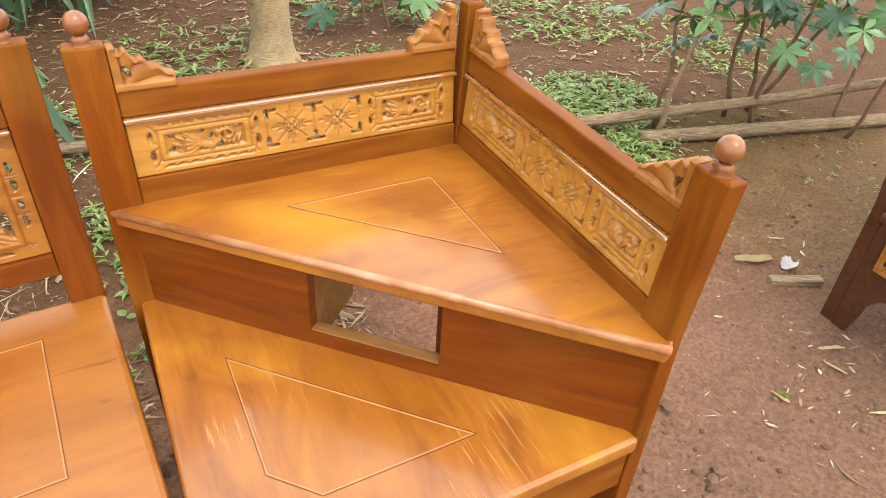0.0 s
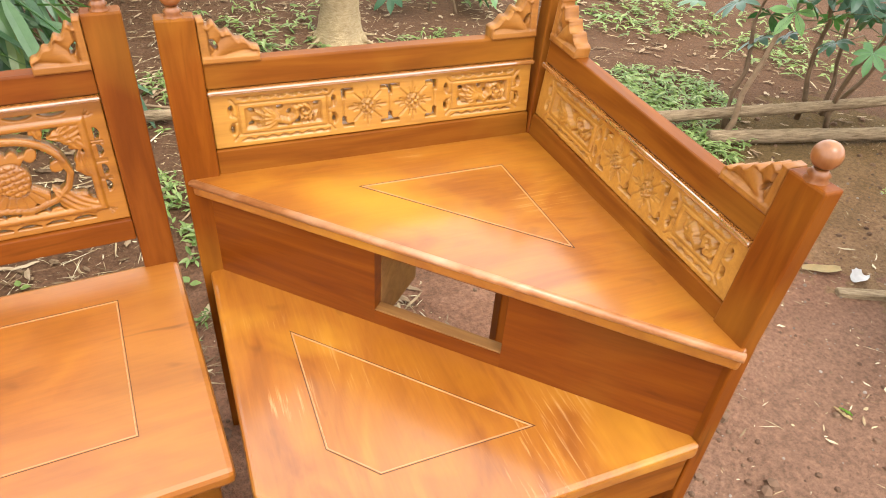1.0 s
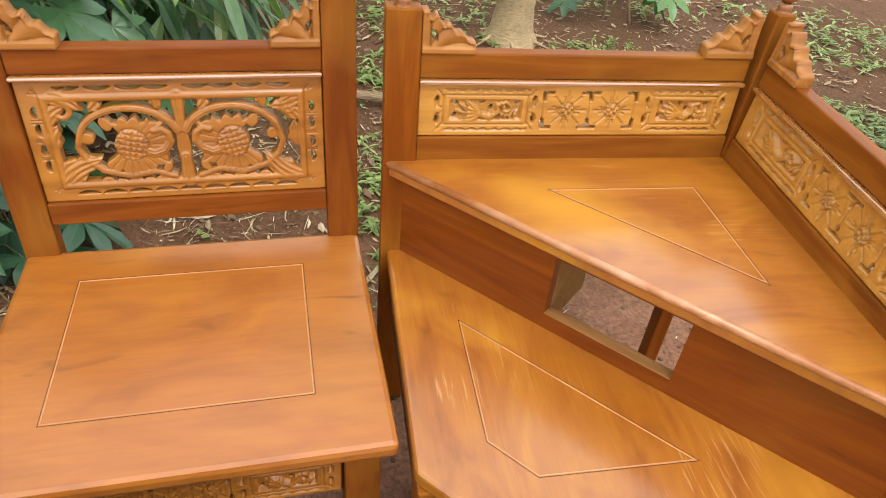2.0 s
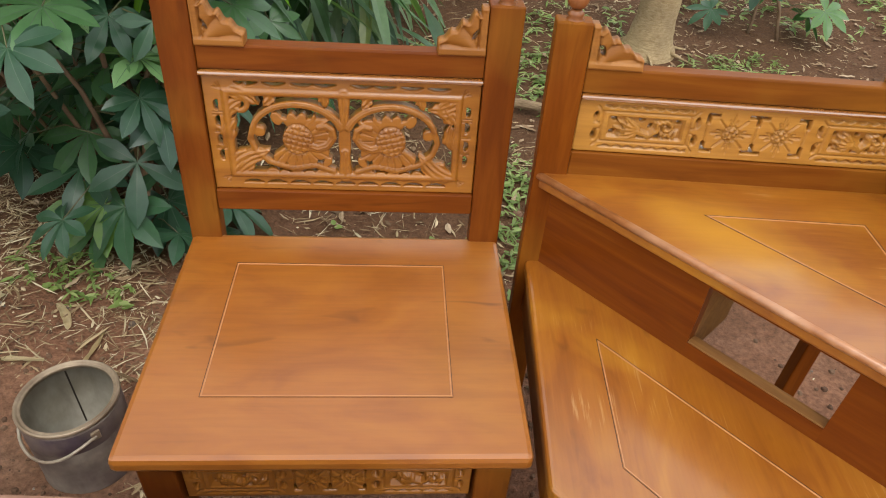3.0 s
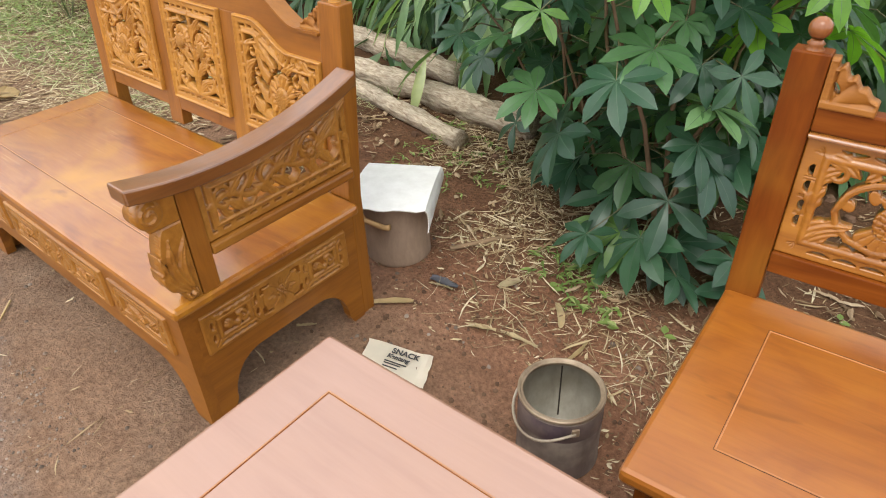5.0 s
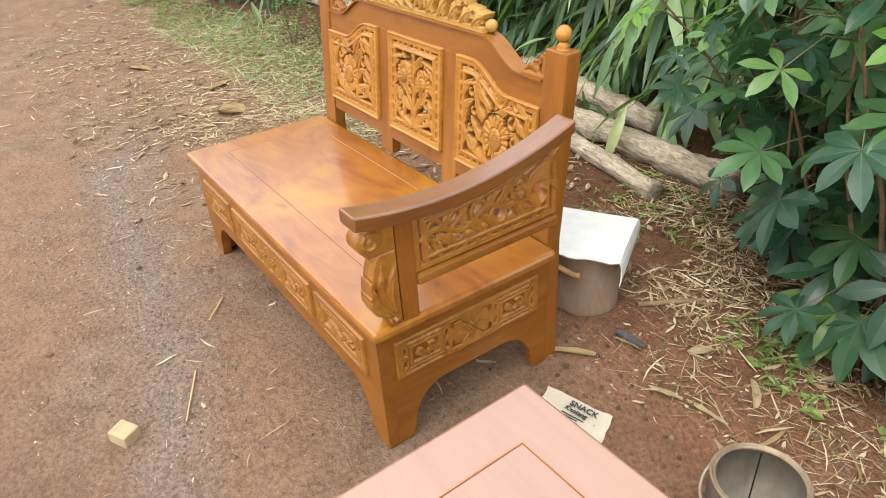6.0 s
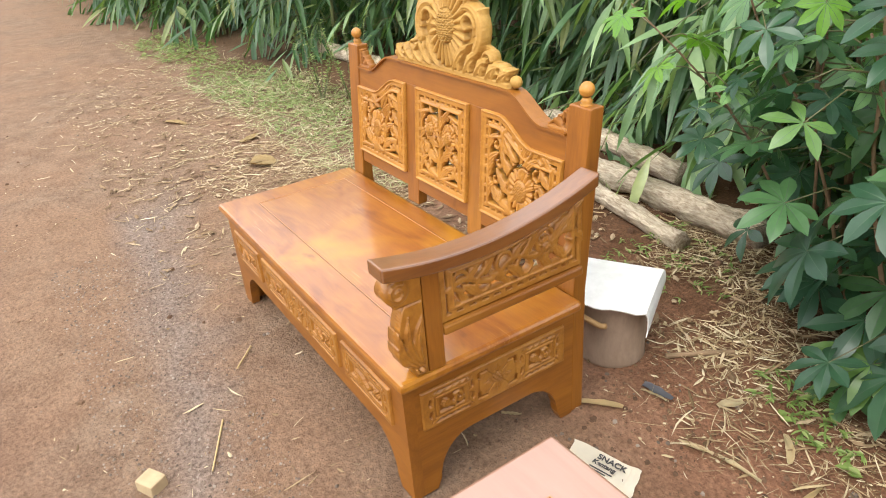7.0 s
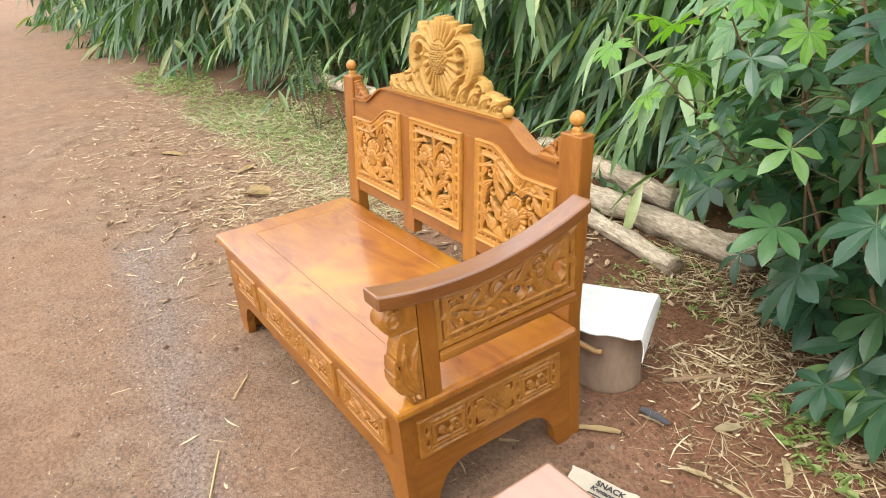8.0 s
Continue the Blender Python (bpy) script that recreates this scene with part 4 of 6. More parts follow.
def bench_panel(w, z0, top, seed, slope):
    """A pierced panel of the bench back. slope: -1, 0 or 1, where its top steps down."""
    h = max(top(-w / 2), top(w / 2)) - z0
    r = Relief(-w / 2, w / 2, 0, h, 0.0018)
    tv = np.array([top(x) - z0 for x in r.X[0]])[None, :] + 0 * r.X
    edge = np.maximum(abs(r.X) - w / 2, np.maximum(-r.Z, r.Z - tv))
    r.add(edge, np.zeros(r.X.shape))
    slots = edge + 0.020
    along = np.where(abs(abs(r.X) - w / 2 + 0.02) < 0.012, r.Z, r.X)
    r.cut(np.maximum(abs(slots) - 0.0035, abs((along / 0.025) % 1 - 0.5) * 0.025 - 0.0085))
    r.border(edge + 0.002, 0.003, 0.0045)
    inner = edge + 0.033
    r.cut(inner)
    r.border(inner, 0.0042, 0.004)
    rng = random.Random(seed)
    ix, iz0, iz1 = w / 2 - 0.033, 0.033, h - 0.033
    hh = iz1 - iz0
    up = math.pi / 2
    if slope == 0:
        heads = [(-ix * 0.48, iz0 + hh * 0.66, 0.0165), (ix * 0.48, iz0 + hh * 0.62, 0.0165)]
        stems = [[(0, iz0), (-ix * 0.10, iz0 + hh * 0.3), (-ix * 0.42, iz0 + hh * 0.5)], [(0, iz0), (ix * 0.14, iz0 + hh * 0.28), (ix * 0.42, iz0 + hh * 0.46)], [(0, iz0 + hh * 0.2), (0.004, iz0 + hh * 0.6), (-0.002, iz1 + 0.004)]]
    else:
        heads = [(-slope * ix * 0.12, iz0 + hh * 0.34, 0.0235)]
        stems = [[(slope * ix * 0.2, iz0), (slope * ix * 0.25, iz0 + hh * 0.4), (slope * ix * 0.55, iz0 + hh * 0.75), (slope * ix * 0.5, iz1)], [(0, iz0), (-slope * ix * 0.5, iz0 + hh * 0.2), (-slope * ix * 0.95, iz0 + hh * 0.4)]]
    for line in stems:
        r.stroke(line, 0.0062, 0.0045, 0.0045)
    for s in (-1, 1):
        # broad leaves with parallel cuts curl from the stem to the frame
        for k in range(4):
            z = iz0 + hh * (0.0 + 0.22 * k)
            r.leaf(s * ix * 0.06, z, up - s * (1.05 - 0.14 * k + rng.uniform(-0.1, 0.1)), ix * rng.uniform(0.85, 1.02), 0.0125, 0.0042, 4)
            r.leaf(s * (ix + 0.002), z + hh * 0.06, up + s * rng.uniform(0.35, 0.8), ix * rng.uniform(0.45, 0.62), 0.0105, 0.0040, 3)
            r.scroll(s * ix * (0.62 + 0.1 * (k % 2)), z + hh * 0.15, 0.015, 0.006, up + s * 0.5, up + s * 5.4, 0.0042, 0.0030, 0.0044)
        r.stroke([(s * ix * 0.1, iz0), (s * ix * 0.75, iz0 + hh * 0.10), (s * ix * 0.98, iz0 + hh * 0.36)], 0.0048, 0.0036, 0.0042)
        r.stroke([(s * ix * 0.05, iz0 + hh * 0.55), (s * ix * 0.5, iz0 + hh * 0.92), (s * ix, iz0 + hh * 0.86)], 0.0046, 0.0036, 0.0042)
    for fx, fz, c in heads:
        ring = np.hypot(r.X - fx, (r.Z - fz) / 1.2)
        r.cut(np.maximum(abs(ring - c * 2.15) - 0.003, (r.X - fx) * 0.2 - (r.Z - fz)))
        r.flower(fx, fz, c, c * 1.9, 18, 1.2, 0.0075)
    r.D = np.maximum(r.D, edge)
    return r


def crest_carving():
    """The pierced crest: a sunflower between scrolled leaves, stepping down to a small ball at each end."""
    w, h = 0.54, 0.215
    r = Relief(-w / 2, w / 2, 0, h, 0.0019)
    base = r.rect(0, 0.006, w / 2 - 0.02, 0.007)
    k = abs(r.X) / 0.13
    crown_line = np.where(k < 1, 0.10 + 0.095 * np.sqrt(np.clip(1 - k ** 2.4, 0, 1)), 0.10 * np.clip(1 - (abs(r.X) - 0.13) / 0.14, 0.1, 1)) * (1 + 0.05 * np.sin(abs(r.X) * 120))
    r.add(np.maximum(r.Z - crown_line, abs(r.X) - w / 2 + 0.012), np.full(r.X.shape, -0.009))
    r.add(base, np.full(r.X.shape, 0.006))
    r.flower(0, 0.116, 0.036, 0.084, 24, 1.2, 0.017)
    for k in range(-1, 2):
        r.add(r.rect(k * 0.036, 0.196 - 0.006 * abs(k), 0.0155, 0.012), 0.006 - 0.25 * abs(r.X - k * 0.036))
    for s in (-1, 1):
        r.scroll(s * 0.082, 0.115, 0.058, 0.050, math.pi / 2 - s * 2.3, math.pi / 2 + s * 0.3, 0.015, 0.010, 0.012)
        r.scroll(s * 0.086, 0.125, 0.032, 0.008, math.pi / 2 - s * 1.6, math.pi / 2 + s * 3.4, 0.0075, 0.005, 0.012)
        r.leaf(s * 0.072, 0.165, math.pi / 2 - s * 0.75, 0.045, 0.014, 0.012, 3)
        r.leaf(s * 0.118, 0.10, math.pi / 2 - s * 0.25, 0.07, 0.014, 0.011, 3)
        r.add(r.rect(s * 0.128, 0.135, 0.010, 0.030), np.full(r.X.shape, 0.006))
        for q in range(5):
            r.leaf(s * (0.03 + 0.045 * q), 0.010, math.pi / 2 - s * (0.75 + 0.06 * q), 0.10 - 0.011 * q, 0.0135, 0.012, 3)
            r.leaf(s * (0.05 + 0.045 * q), 0.010, math.pi / 2 - s * (0.2 + 0.12 * q), 0.075 - 0.008 * q, 0.0105, 0.009, 2)
        r.scroll(s * 0.165, 0.055, 0.020, 0.006, 0, s * 5, 0.006, 0.004, 0.010)
        r.scroll(s * 0.215, 0.034, 0.015, 0.005, 0, s * 5, 0.005, 0.003, 0.010)
    return r


def arm_top(y):
    k = (y + 0.484) / 0.484
    return 0.693 + 0.029 * k - 0.146 * k * (1 - k)


def arm_carving():
    """The pierced filling under the arm: one scrolling vine, its top following the arm."""
    y0, y1, z0 = -0.352, 0.010, 0.507
    w = y1 - y0
    h = 0.17
    r = Relief(0, w, 0, h, 0.0019)
    tv = np.array([arm_top(y0 + x) - 0.030 - z0 for x in r.X[0]])[None, :] + 0 * r.X
    edge = np.maximum(abs(r.X - w / 2) - w / 2, np.maximum(-r.Z, r.Z - tv))
    r.add(edge, np.zeros(r.X.shape))
    inner = edge + 0.028
    slots = edge + 0.016
    r.cut(np.maximum(abs(slots) - 0.003, abs((r.X / 0.03) % 1 - 0.5) * 0.03 - 0.009))
    r.cut(inner)
    r.border(inner, 0.004, 0.005)
    room = [float(q) for q in tv[0]]

    def mid(x):
        return 0.026 + (room[min(len(room) - 1, max(0, int(x / r.res)))] - 0.052) / 2
    pts = [(0.02 + k * 0.0162, mid(0.02 + k * 0.0162) + 0.013 * math.sin(k * 0.8)) for k in range(21)]
    r.stroke(pts, 0.0062, 0.0050, 0.0035)
    for k in range(6):
        s = 1 if k % 2 else -1
        x = 0.052 + k * 0.053
        half = mid(x) - 0.024
        r.scroll(x, mid(x) - s * half * 0.35, half * 0.62, half * 0.22, math.pi / 2 * s, math.pi / 2 * s + s * 5.2, 0.0050, 0.0034, 0.0034)
        r.leaf(x, mid(x), s * 0.9, half * 1.7, 0.0105, 0.0036, 3)
        r.leaf(x + 0.012, mid(x), -s * 0.75, half * 1.5, 0.0095, 0.0034, 3)
        r.leaf(x + 0.02, mid(x) + s * half, -s * 2.3, half * 1.1, 0.008, 0.003, 2)
    r.flower(w * 0.72, mid(w * 0.72), 0.012, 0.025, 14, 1, 0.006)
    r.D = np.maximum(r.D, edge)
    return r, Matrix.Translation((0, y0, z0))


def one_armed_bench(m, label, mirror=False, dark=False, foot=-0.02):
    """Three-panel bench with one arm, carved aprons, a stepped back and a crest."""
    t = thing("bench", m, label, "bench")
    fx, fy, fz = (wood_dark_x, wood_dark_x, wood_dark_x) if dark else (wood_bench_x, wood_bench_y, wood_bench_z)

    def put(name, bm, material, lab="", smooth=False, under=None):
        return part(name, mirrored(bm) if mirror else bm, material, under or t, lab, smooth)
    hl, Z0, K = 0.574, 0.416, 0.09
    seat = put("seat_board", box(-hl, hl, -0.461, 0.011, 0.389, Z0, 0.009), fx if dark else wood_top_x, "orange varnished seat board with rounded edge")
    line = [(-0.482, -0.355), (0.47, -0.355), (0.47, -0.056), (-0.482, -0.056)]
    put("inlay_line", inlay(line, Z0), wood_groove, "fine line cut round the seat, groove sheen in its pale colour", under=seat)
    put("scored_line", inlay(line, Z0 - 0.0004, -0.0013), wood_score, "dark score beside the pale line", under=seat)
    post, e = 0.542, 0.4775

    def back(bm):
        return leaned(bm, Z0, 0.0, K)
    for s in (-1, 1):
        back_post = put("back_post", back(box(*sorted((s * post, s * (e + 0.0005))), 0.012, 0.050, foot, 0.834, 0.003)), fz)
        put("finial", finial(0.831, s * 0.51, 0.031 + K * 0.417, 0.0165), wood_carved if not dark else fx, "turned wooden ball finial", True, back_post)
        b = bracket_carving(0.066, 0.056).build(0.018)
        put("leaf_bracket", back(turned(mirrored(b) if s > 0 else b, Matrix.Translation((s * e, 0.024, 0.766)))), wood_bracket, "carved leaf bracket", True)
    xs = [-e + k * 2 * e / 64 for k in range(65)]

    def crown(x):
        return ogee(abs(x), 0.275, 0.405, 0.822, 0.766)

    def field(x):
        return ogee(abs(x), 0.245, 0.375, 0.766, 0.711)
    rail = put("top_rail", back(prism([(x, crown(x)) for x in xs] + [(x, field(x)) for x in xs[::-1]], 0.016, 0.044, "Y", 0)), fx)
    put("rail_cap", back(prism([(x, crown(x) + 0.005) for x in xs] + [(x, crown(x)) for x in xs[::-1]], 0.007, 0.050, "Y", 0)), fx, under=rail)
    put("bottom_rail", back(box(-e, e, 0.016, 0.044, 0.461, 0.502, 0.003)), fx)
    for s in (-1, 1):
        put("mid_post", back(box(*sorted((s * 0.1245, s * 0.186)), 0.015, 0.045, Z0, field(0.148), 0.002)), fz)
    for c, w, slope, seed in ((-0.332, 0.29, -1, 3), (0.0, 0.248, 0, 5), (0.332, 0.29, 1, 3)):
        def top(x, c=c):
            return field(x + c)
        rel = bench_panel(w, 0.503, top, seed, -slope)
        put("carved_panel", back(turned(rel.build(0.02, None, -0.011), Matrix.Translation((c, 0.009, 0.503)))), wood_carved, "golden openwork panel carved with flowers and leaves", True)
    crest = put("crest", back(turned(crest_carving().build(0.022, None, -0.010), Matrix.Translation((0.022, 0.02, 0.826)))), wood_crest, "pale gold carved crest with a large sunflower", True)
    for s in (-1, 1):
        put("crest_ball", lathe([(0.015 * math.cos(a), 0.842 + 0.015 * math.sin(a)) for a in [radians(-80 + 20 * k) for k in range(9)]], 0.022 + s * 0.262, 0.030 + K * 0.426, 16), wood_crest, "small turned ball at the crest's end", True, crest)
    # arm
    ys = [-0.484 + k * 0.500 / 20 for k in range(21)]
    put("arm_rest", prism([(y, arm_top(y)) for y in ys] + [(y, arm_top(y) - 0.029) for y in ys[::-1]], 0.553, 0.605, "X", 0.004), wood_arm if not dark else fx, "dark curved arm rest with square-cut end")
    put("arm_post", box(0.538, 0.572, -0.391, -0.353, Z0, arm_top(-0.37) - 0.029, 0.002), fz)
    put("arm_rail", box(0.54, 0.574, -0.352, 0.011, 0.482, 0.506, 0.006), fy)
    rel, place = arm_carving()
    b = rel.build(0.016)
    put("arm_panel", turned(b, Matrix.Translation((0.566, 0, 0)) @ place @ Matrix.Rotation(radians(90), 4, "Z")), wood_carved_shaded, "golden openwork panel carved with a scrolling vine", True)
    br = Relief(-0.09, 0.0, 0.0, 0.25, 0.0018)
    top_z = arm_top(-0.42) - 0.031 - 0.416
    zz = np.clip(br.Z / top_z, 0, 1)
    out = 0.026 + 0.022 * np.sin(np.clip(zz / 0.72, 0, 1) * math.pi) ** 0.7 + 0.010 * (zz > 0.42)
    br.add(np.maximum(np.maximum(-br.X - out, br.X), np.maximum(-br.Z, br.Z - 0.72 * top_z)), np.zeros(br.X.shape))
    br.add(br.rect(-0.030, 0.86 * top_z, 0.030, 0.14 * top_z), np.full(br.X.shape, 0.001))
    br.add(br.oval(-0.052, 0.86 * top_z, 0.026, 0.026), 0.006 * np.sqrt(np.clip(1 - ((br.X + 0.052) ** 2 + (br.Z - 0.86 * top_z) ** 2) / 0.026 ** 2, 0, 1)))
    br.scroll(-0.052, 0.86 * top_z, 0.020, 0.004, 1.0, 9.0, 0.0032, 0.0022, 0.010)
    br.lower(abs(br.Z - 0.71 * top_z) - 0.0022, -0.003)
    for q, (lx, tilt, ll) in enumerate(((-0.012, 1.75, 0.120), (-0.018, 1.98, 0.105), (-0.010, 1.5, 0.115), (-0.024, 2.15, 0.075))):
        br.leaf(lx, 0.026, tilt, ll, 0.0085, 0.008, 2)
    br.flower(-0.018, 0.018, 0.006, 0.0125, 10, 1, 0.009)
    put("arm_bracket", turned(br.build(0.034), Matrix.Translation((0.572, -0.392, 0.4165)) @ Matrix.Rotation(radians(90), 4, "Z")), wood_carved_shaded if not dark else fx, "carved acanthus bracket under the arm", True)
    # aprons and bracket feet
    def foot_line(x0, x1, z_apron, leg=0.055):
        pts = [(x0, 0.388), (x0, foot), (x0 + leg, foot)]
        for k in range(9):
            a = k / 8 * math.pi / 2
            pts.append((x0 + leg + 0.012 + 0.085 * (1 - math.cos(a)), z_apron - 0.10 + 0.10 * math.sin(a)))
        other = [(x0 + x1 - p[0], p[1]) for p in pts]
        return pts + other[::-1]
    edge = 0.546
    put("front_apron", prism(foot_line(-edge, edge, 0.205), -0.445, -0.419, "Y", 0), fx)
    for s in (-1, 1):
        inner = sorted((s * (edge - 0.001), s * (edge - 0.024)))
        put("side_apron", prism(foot_line(-0.419, 0.011, 0.202, 0.035), *inner, "X", 0), fy)
    for x0, x1, secs in ((-0.485, -0.275, None), (-0.245, 0.242, 3), (0.272, 0.495, None)):
        w = x1 - x0
        n = w / 2
        parts_ = [("leaf", -n + 0.012, n - 0.012)] if secs is None else [("leaf", -n + 0.012, -0.07), ("flowers", -0.06, 0.06), ("leaf", 0.07, n - 0.012)]
        put("carved_panel", turned(strip_carving(w, 0.098, parts_).build(0.012, None, -0.008), Matrix.Translation(((x0 + x1) / 2, -0.4515, 0.303))), wood_carved_shaded, "golden apron panel carved with leaves", True)
    side = strip_carving(0.385, 0.098, [("leaf", -0.178, -0.06), ("flowers", -0.05, 0.05), ("leaf", 0.06, 0.178)])
    put("carved_panel", turned(side.build(0.012, None, -0.008), Matrix.Translation((0.5515, -0.214, 0.303)) @ Matrix.Rotation(radians(90), 4, "Z")), wood_carved_shaded, "golden apron panel carved with leaves", True)
    return t


def low_table(m, x0, x1, y0, y1, z):
    t = thing("low_table", m, "low brown varnished table reflecting the pale sky", "table")
    part("table_top", box(x0, x1, y0, y1, z - 0.028, z, 0.006), wood_table, t, "glossy pinkish-brown table top")
    part("inlay_line", inlay([(x0 + 0.095, y0 + 0.095), (x1 - 0.095, y0 + 0.095), (x1 - 0.095, y1 - 0.092), (x0 + 0.095, y1 - 0.092)], z, 0.0022), wood_frame_x, t, "fine dark line cut round the top")
    part("pale_line", inlay([(x0 + 0.0925, y0 + 0.0925), (x1 - 0.0925, y0 + 0.0925), (x1 - 0.0925, y1 - 0.0895), (x0 + 0.0925, y1 - 0.0895)], z - 0.0002, 0.002), wood_groove, t, "pale edge beside the dark line")
    for x in (x0 + 0.05, x1 - 0.05):
        for y in (y0 + 0.05, y1 - 0.05):
            part("leg", box(x - 0.025, x + 0.025, y - 0.025, y + 0.025, GROUND_Z, z - 0.028, 0.003), wood_frame_z, t)
    for y in (y0 + 0.04, y1 - 0.04):
        part("apron", box(x0 + 0.076, x1 - 0.076, y - 0.01, y + 0.01, z - 0.13, z - 0.0285, 0.002), wood_frame_x, t)
    for x in (x0 + 0.04, x1 - 0.04):
        part("apron", box(x - 0.01, x + 0.01, y0 + 0.076, y1 - 0.076, z - 0.13, z - 0.0285, 0.002), wood_frame_y, t)
    return t


corner_unit(pose(0.456, 0.391, 0))
armless_chair(pose(-0.476, 0.417, 0, 0, 0, 4.1))
one_armed_bench(pose(-2.08, 0.19, 0), "honey-brown varnished wooden bench with one arm and carved crest", foot=0.075)
one_armed_bench(pose(2.055, 0.095, -0.055), "dark brown wooden bench with carved golden apron panels", mirror=True, dark=True, foot=0.05)
low_table(pose(-1.222, -0.144, 0, 0, 0, 1.2), 0.0, 0.89, -0.52, 0.0, 0.436)

# ---- ground ----
rnd = random.Random(7)


def smooth(a, b, v):
    k = min(1.0, max(0.0, (v - a) / (b - a)))
    return k * k * (3 - 2 * k)


def ground_h(x, y):
    """Height of the earth: a little higher round the bench and rising to the hedge."""
    near = smooth(-1.08, -1.5, x)
    h = near * (0.078 + 0.008 * smooth(-0.1, 0.35, y)) + 0.10 * smooth(1.9, 4.5, y)
    h += 0.010 * noise.noise((x * 1.7, y * 1.7, 3.1)) + 0.006 * noise.noise((x * 6, y * 6, 1.7)) + 0.003 * noise.noise((x * 19, y * 19, 0.4))
    return h - 0.004


def spread(lo, hi, fine, reach):
    mid_ = list(np.arange(lo, hi + fine / 2, fine))
    out, d = [], fine
    v = 0.0
    while v < reach:
        d *= 1.35
        v += d
        out.append(v)
    return [lo - v for v in out[::-1]] + mid_ + [hi + v for v in out]


gx, gy = spread(-5.5, 3.2, 0.036, 250.0), spread(-1.6, 3.4, 0.036, 250.0)
gverts = [(x, y, ground_h(x, y)) for y in gy for x in gx]
nx_ = len(gx)
gfaces = [(j * nx_ + i, j * nx_ + i + 1, (j + 1) * nx_ + i + 1, (j + 1) * nx_ + i) for j in range(len(gy) - 1) for i in range(nx_ - 1)]
gme = bpy.data.meshes.new("ground")
gme.from_pydata(gverts, [], gfaces)
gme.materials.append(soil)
gme.shade_smooth()
ground = tagged(new("ground", gme), "reddish-brown bare earth with a trodden road and grey gravel", "ground", kind="structure")


def stuff(name, verts, faces, material, label, category, parent=None):
    me = bpy.data.meshes.new(name)
    me.from_pydata(verts, [], faces)
    me.materials.append(material)
    ob = new(name, me)
    if parent:
        ob.parent = parent
        return tagged(ob, label, kind="stuff")
    return tagged(ob, label, category, kind="stuff")


def strip(verts, faces, x, y, z, yaw, length, width, bend, pitch=0.0, segs=3, curl=0.25, thick=0.0):
    """A narrow folded strip, pointed at both ends, lying along yaw."""
    base = len(verts)
    c, s = math.cos(yaw), math.sin(yaw)
    for k in range(segs + 1):
        u = k / segs - 0.5
        w = width * (1 - abs(2 * u) ** 2.2 * 0.85)
        side = bend * (u * u - 0.08) * length
        lift = z + length * (u + 0.5) * pitch + curl * width * (1 if k % 2 else 0.3)
        for t, dz in ((-1, 0.0), (0, width * 0.22), (1, 0.0)):
            px, py = u * length, side + t * w / 2
            verts.append((x + px * c - py * s, y + px * s + py * c, lift + dz))
    for k in range(segs):
        for t in range(2):
            a = base + 3 * k + t
            faces.append((a, a + 1, a + 4, a + 3))


# straw and husks: (count, x0, x1, y0, y1, longest)
BEDS = [(1500, -2.6, -0.72, 0.5, 1.5, 0.11), (260, -1.5, -0.75, 0.36, 0.8, 0.13), (900, -0.85, 0.35, 0.52, 1.5, 0.12), (2200, -5.6, -2.6, 0.35, 1.35, 0.18), (600, -4.4, -2.5, -0.1, 0.5, 0.18),
        (260, -6.5, -2.5, -1.0, 0.2, 0.12), (380, 0.2, 3.0, 1.3, 3.4, 0.14), (180, 0.9, 2.8, -0.4, 1.2, 0.09), (420, -0.9, 1.2, 1.2, 3.2, 0.14), (90, -2.2, -1.3, -0.6, 0.4, 0.08), (300, -9.5, -5.5, -0.6, 1.1, 0.2), (1900, -2.4, -0.75, 0.3, 1.5, 0.025), (1500, -0.8, 0.4, 0.5, 2.0, 0.035), (900, 0.6, 2.6, -0.8, 1.2, 0.025), (900, 0.2, 2.6, 1.2, 3.0, 0.04), (700, -5.0, -1.5, -0.9, 0.4, 0.03), (2600, -5.8, -2.8, 0.4, 1.25, 0.10), (600, -6.5, -2.6, -0.4, 0.5, 0.09),
        (1500, -2.1, -1.4, 0.65, 1.3, 0.10), (420, -1.4, -0.80, 0.38, 0.8, 0.12), (2300, -2.05, -1.3, 0.6, 1.3, 0.10), (700, -1.5, -0.8, 0.55, 0.95, 0.06), (1500, -0.9, 1.7, 1.0, 3.4, 0.13), (1600, -0.9, 1.9, 1.0, 3.4, 0.045), (500, -0.3, 0.35, 0.45, 1.4, 0.08), (700, 0.7, 2.6, -0.9, 1.1, 0.05), (1100, -7.5, -2.7, -0.35, 0.6, 0.07), (500, -5.5, -2.4, 0.1, 0.5, 0.12), (150, -1.4, -0.72, 0.0, 0.42, 0.09), (500, -1.45, -0.72, 0.0, 0.45, 0.022), (1300, -3.7, -2.1, 0.25, 0.95, 0.075), (700, -4.6, -2.9, -0.05, 0.5, 0.06), (1500, -5.8, -2.7, -0.45, 0.45, 0.10), (900, -4.2, -2.5, 0.0, 0.7, 0.13)]
sv, sf = [], []
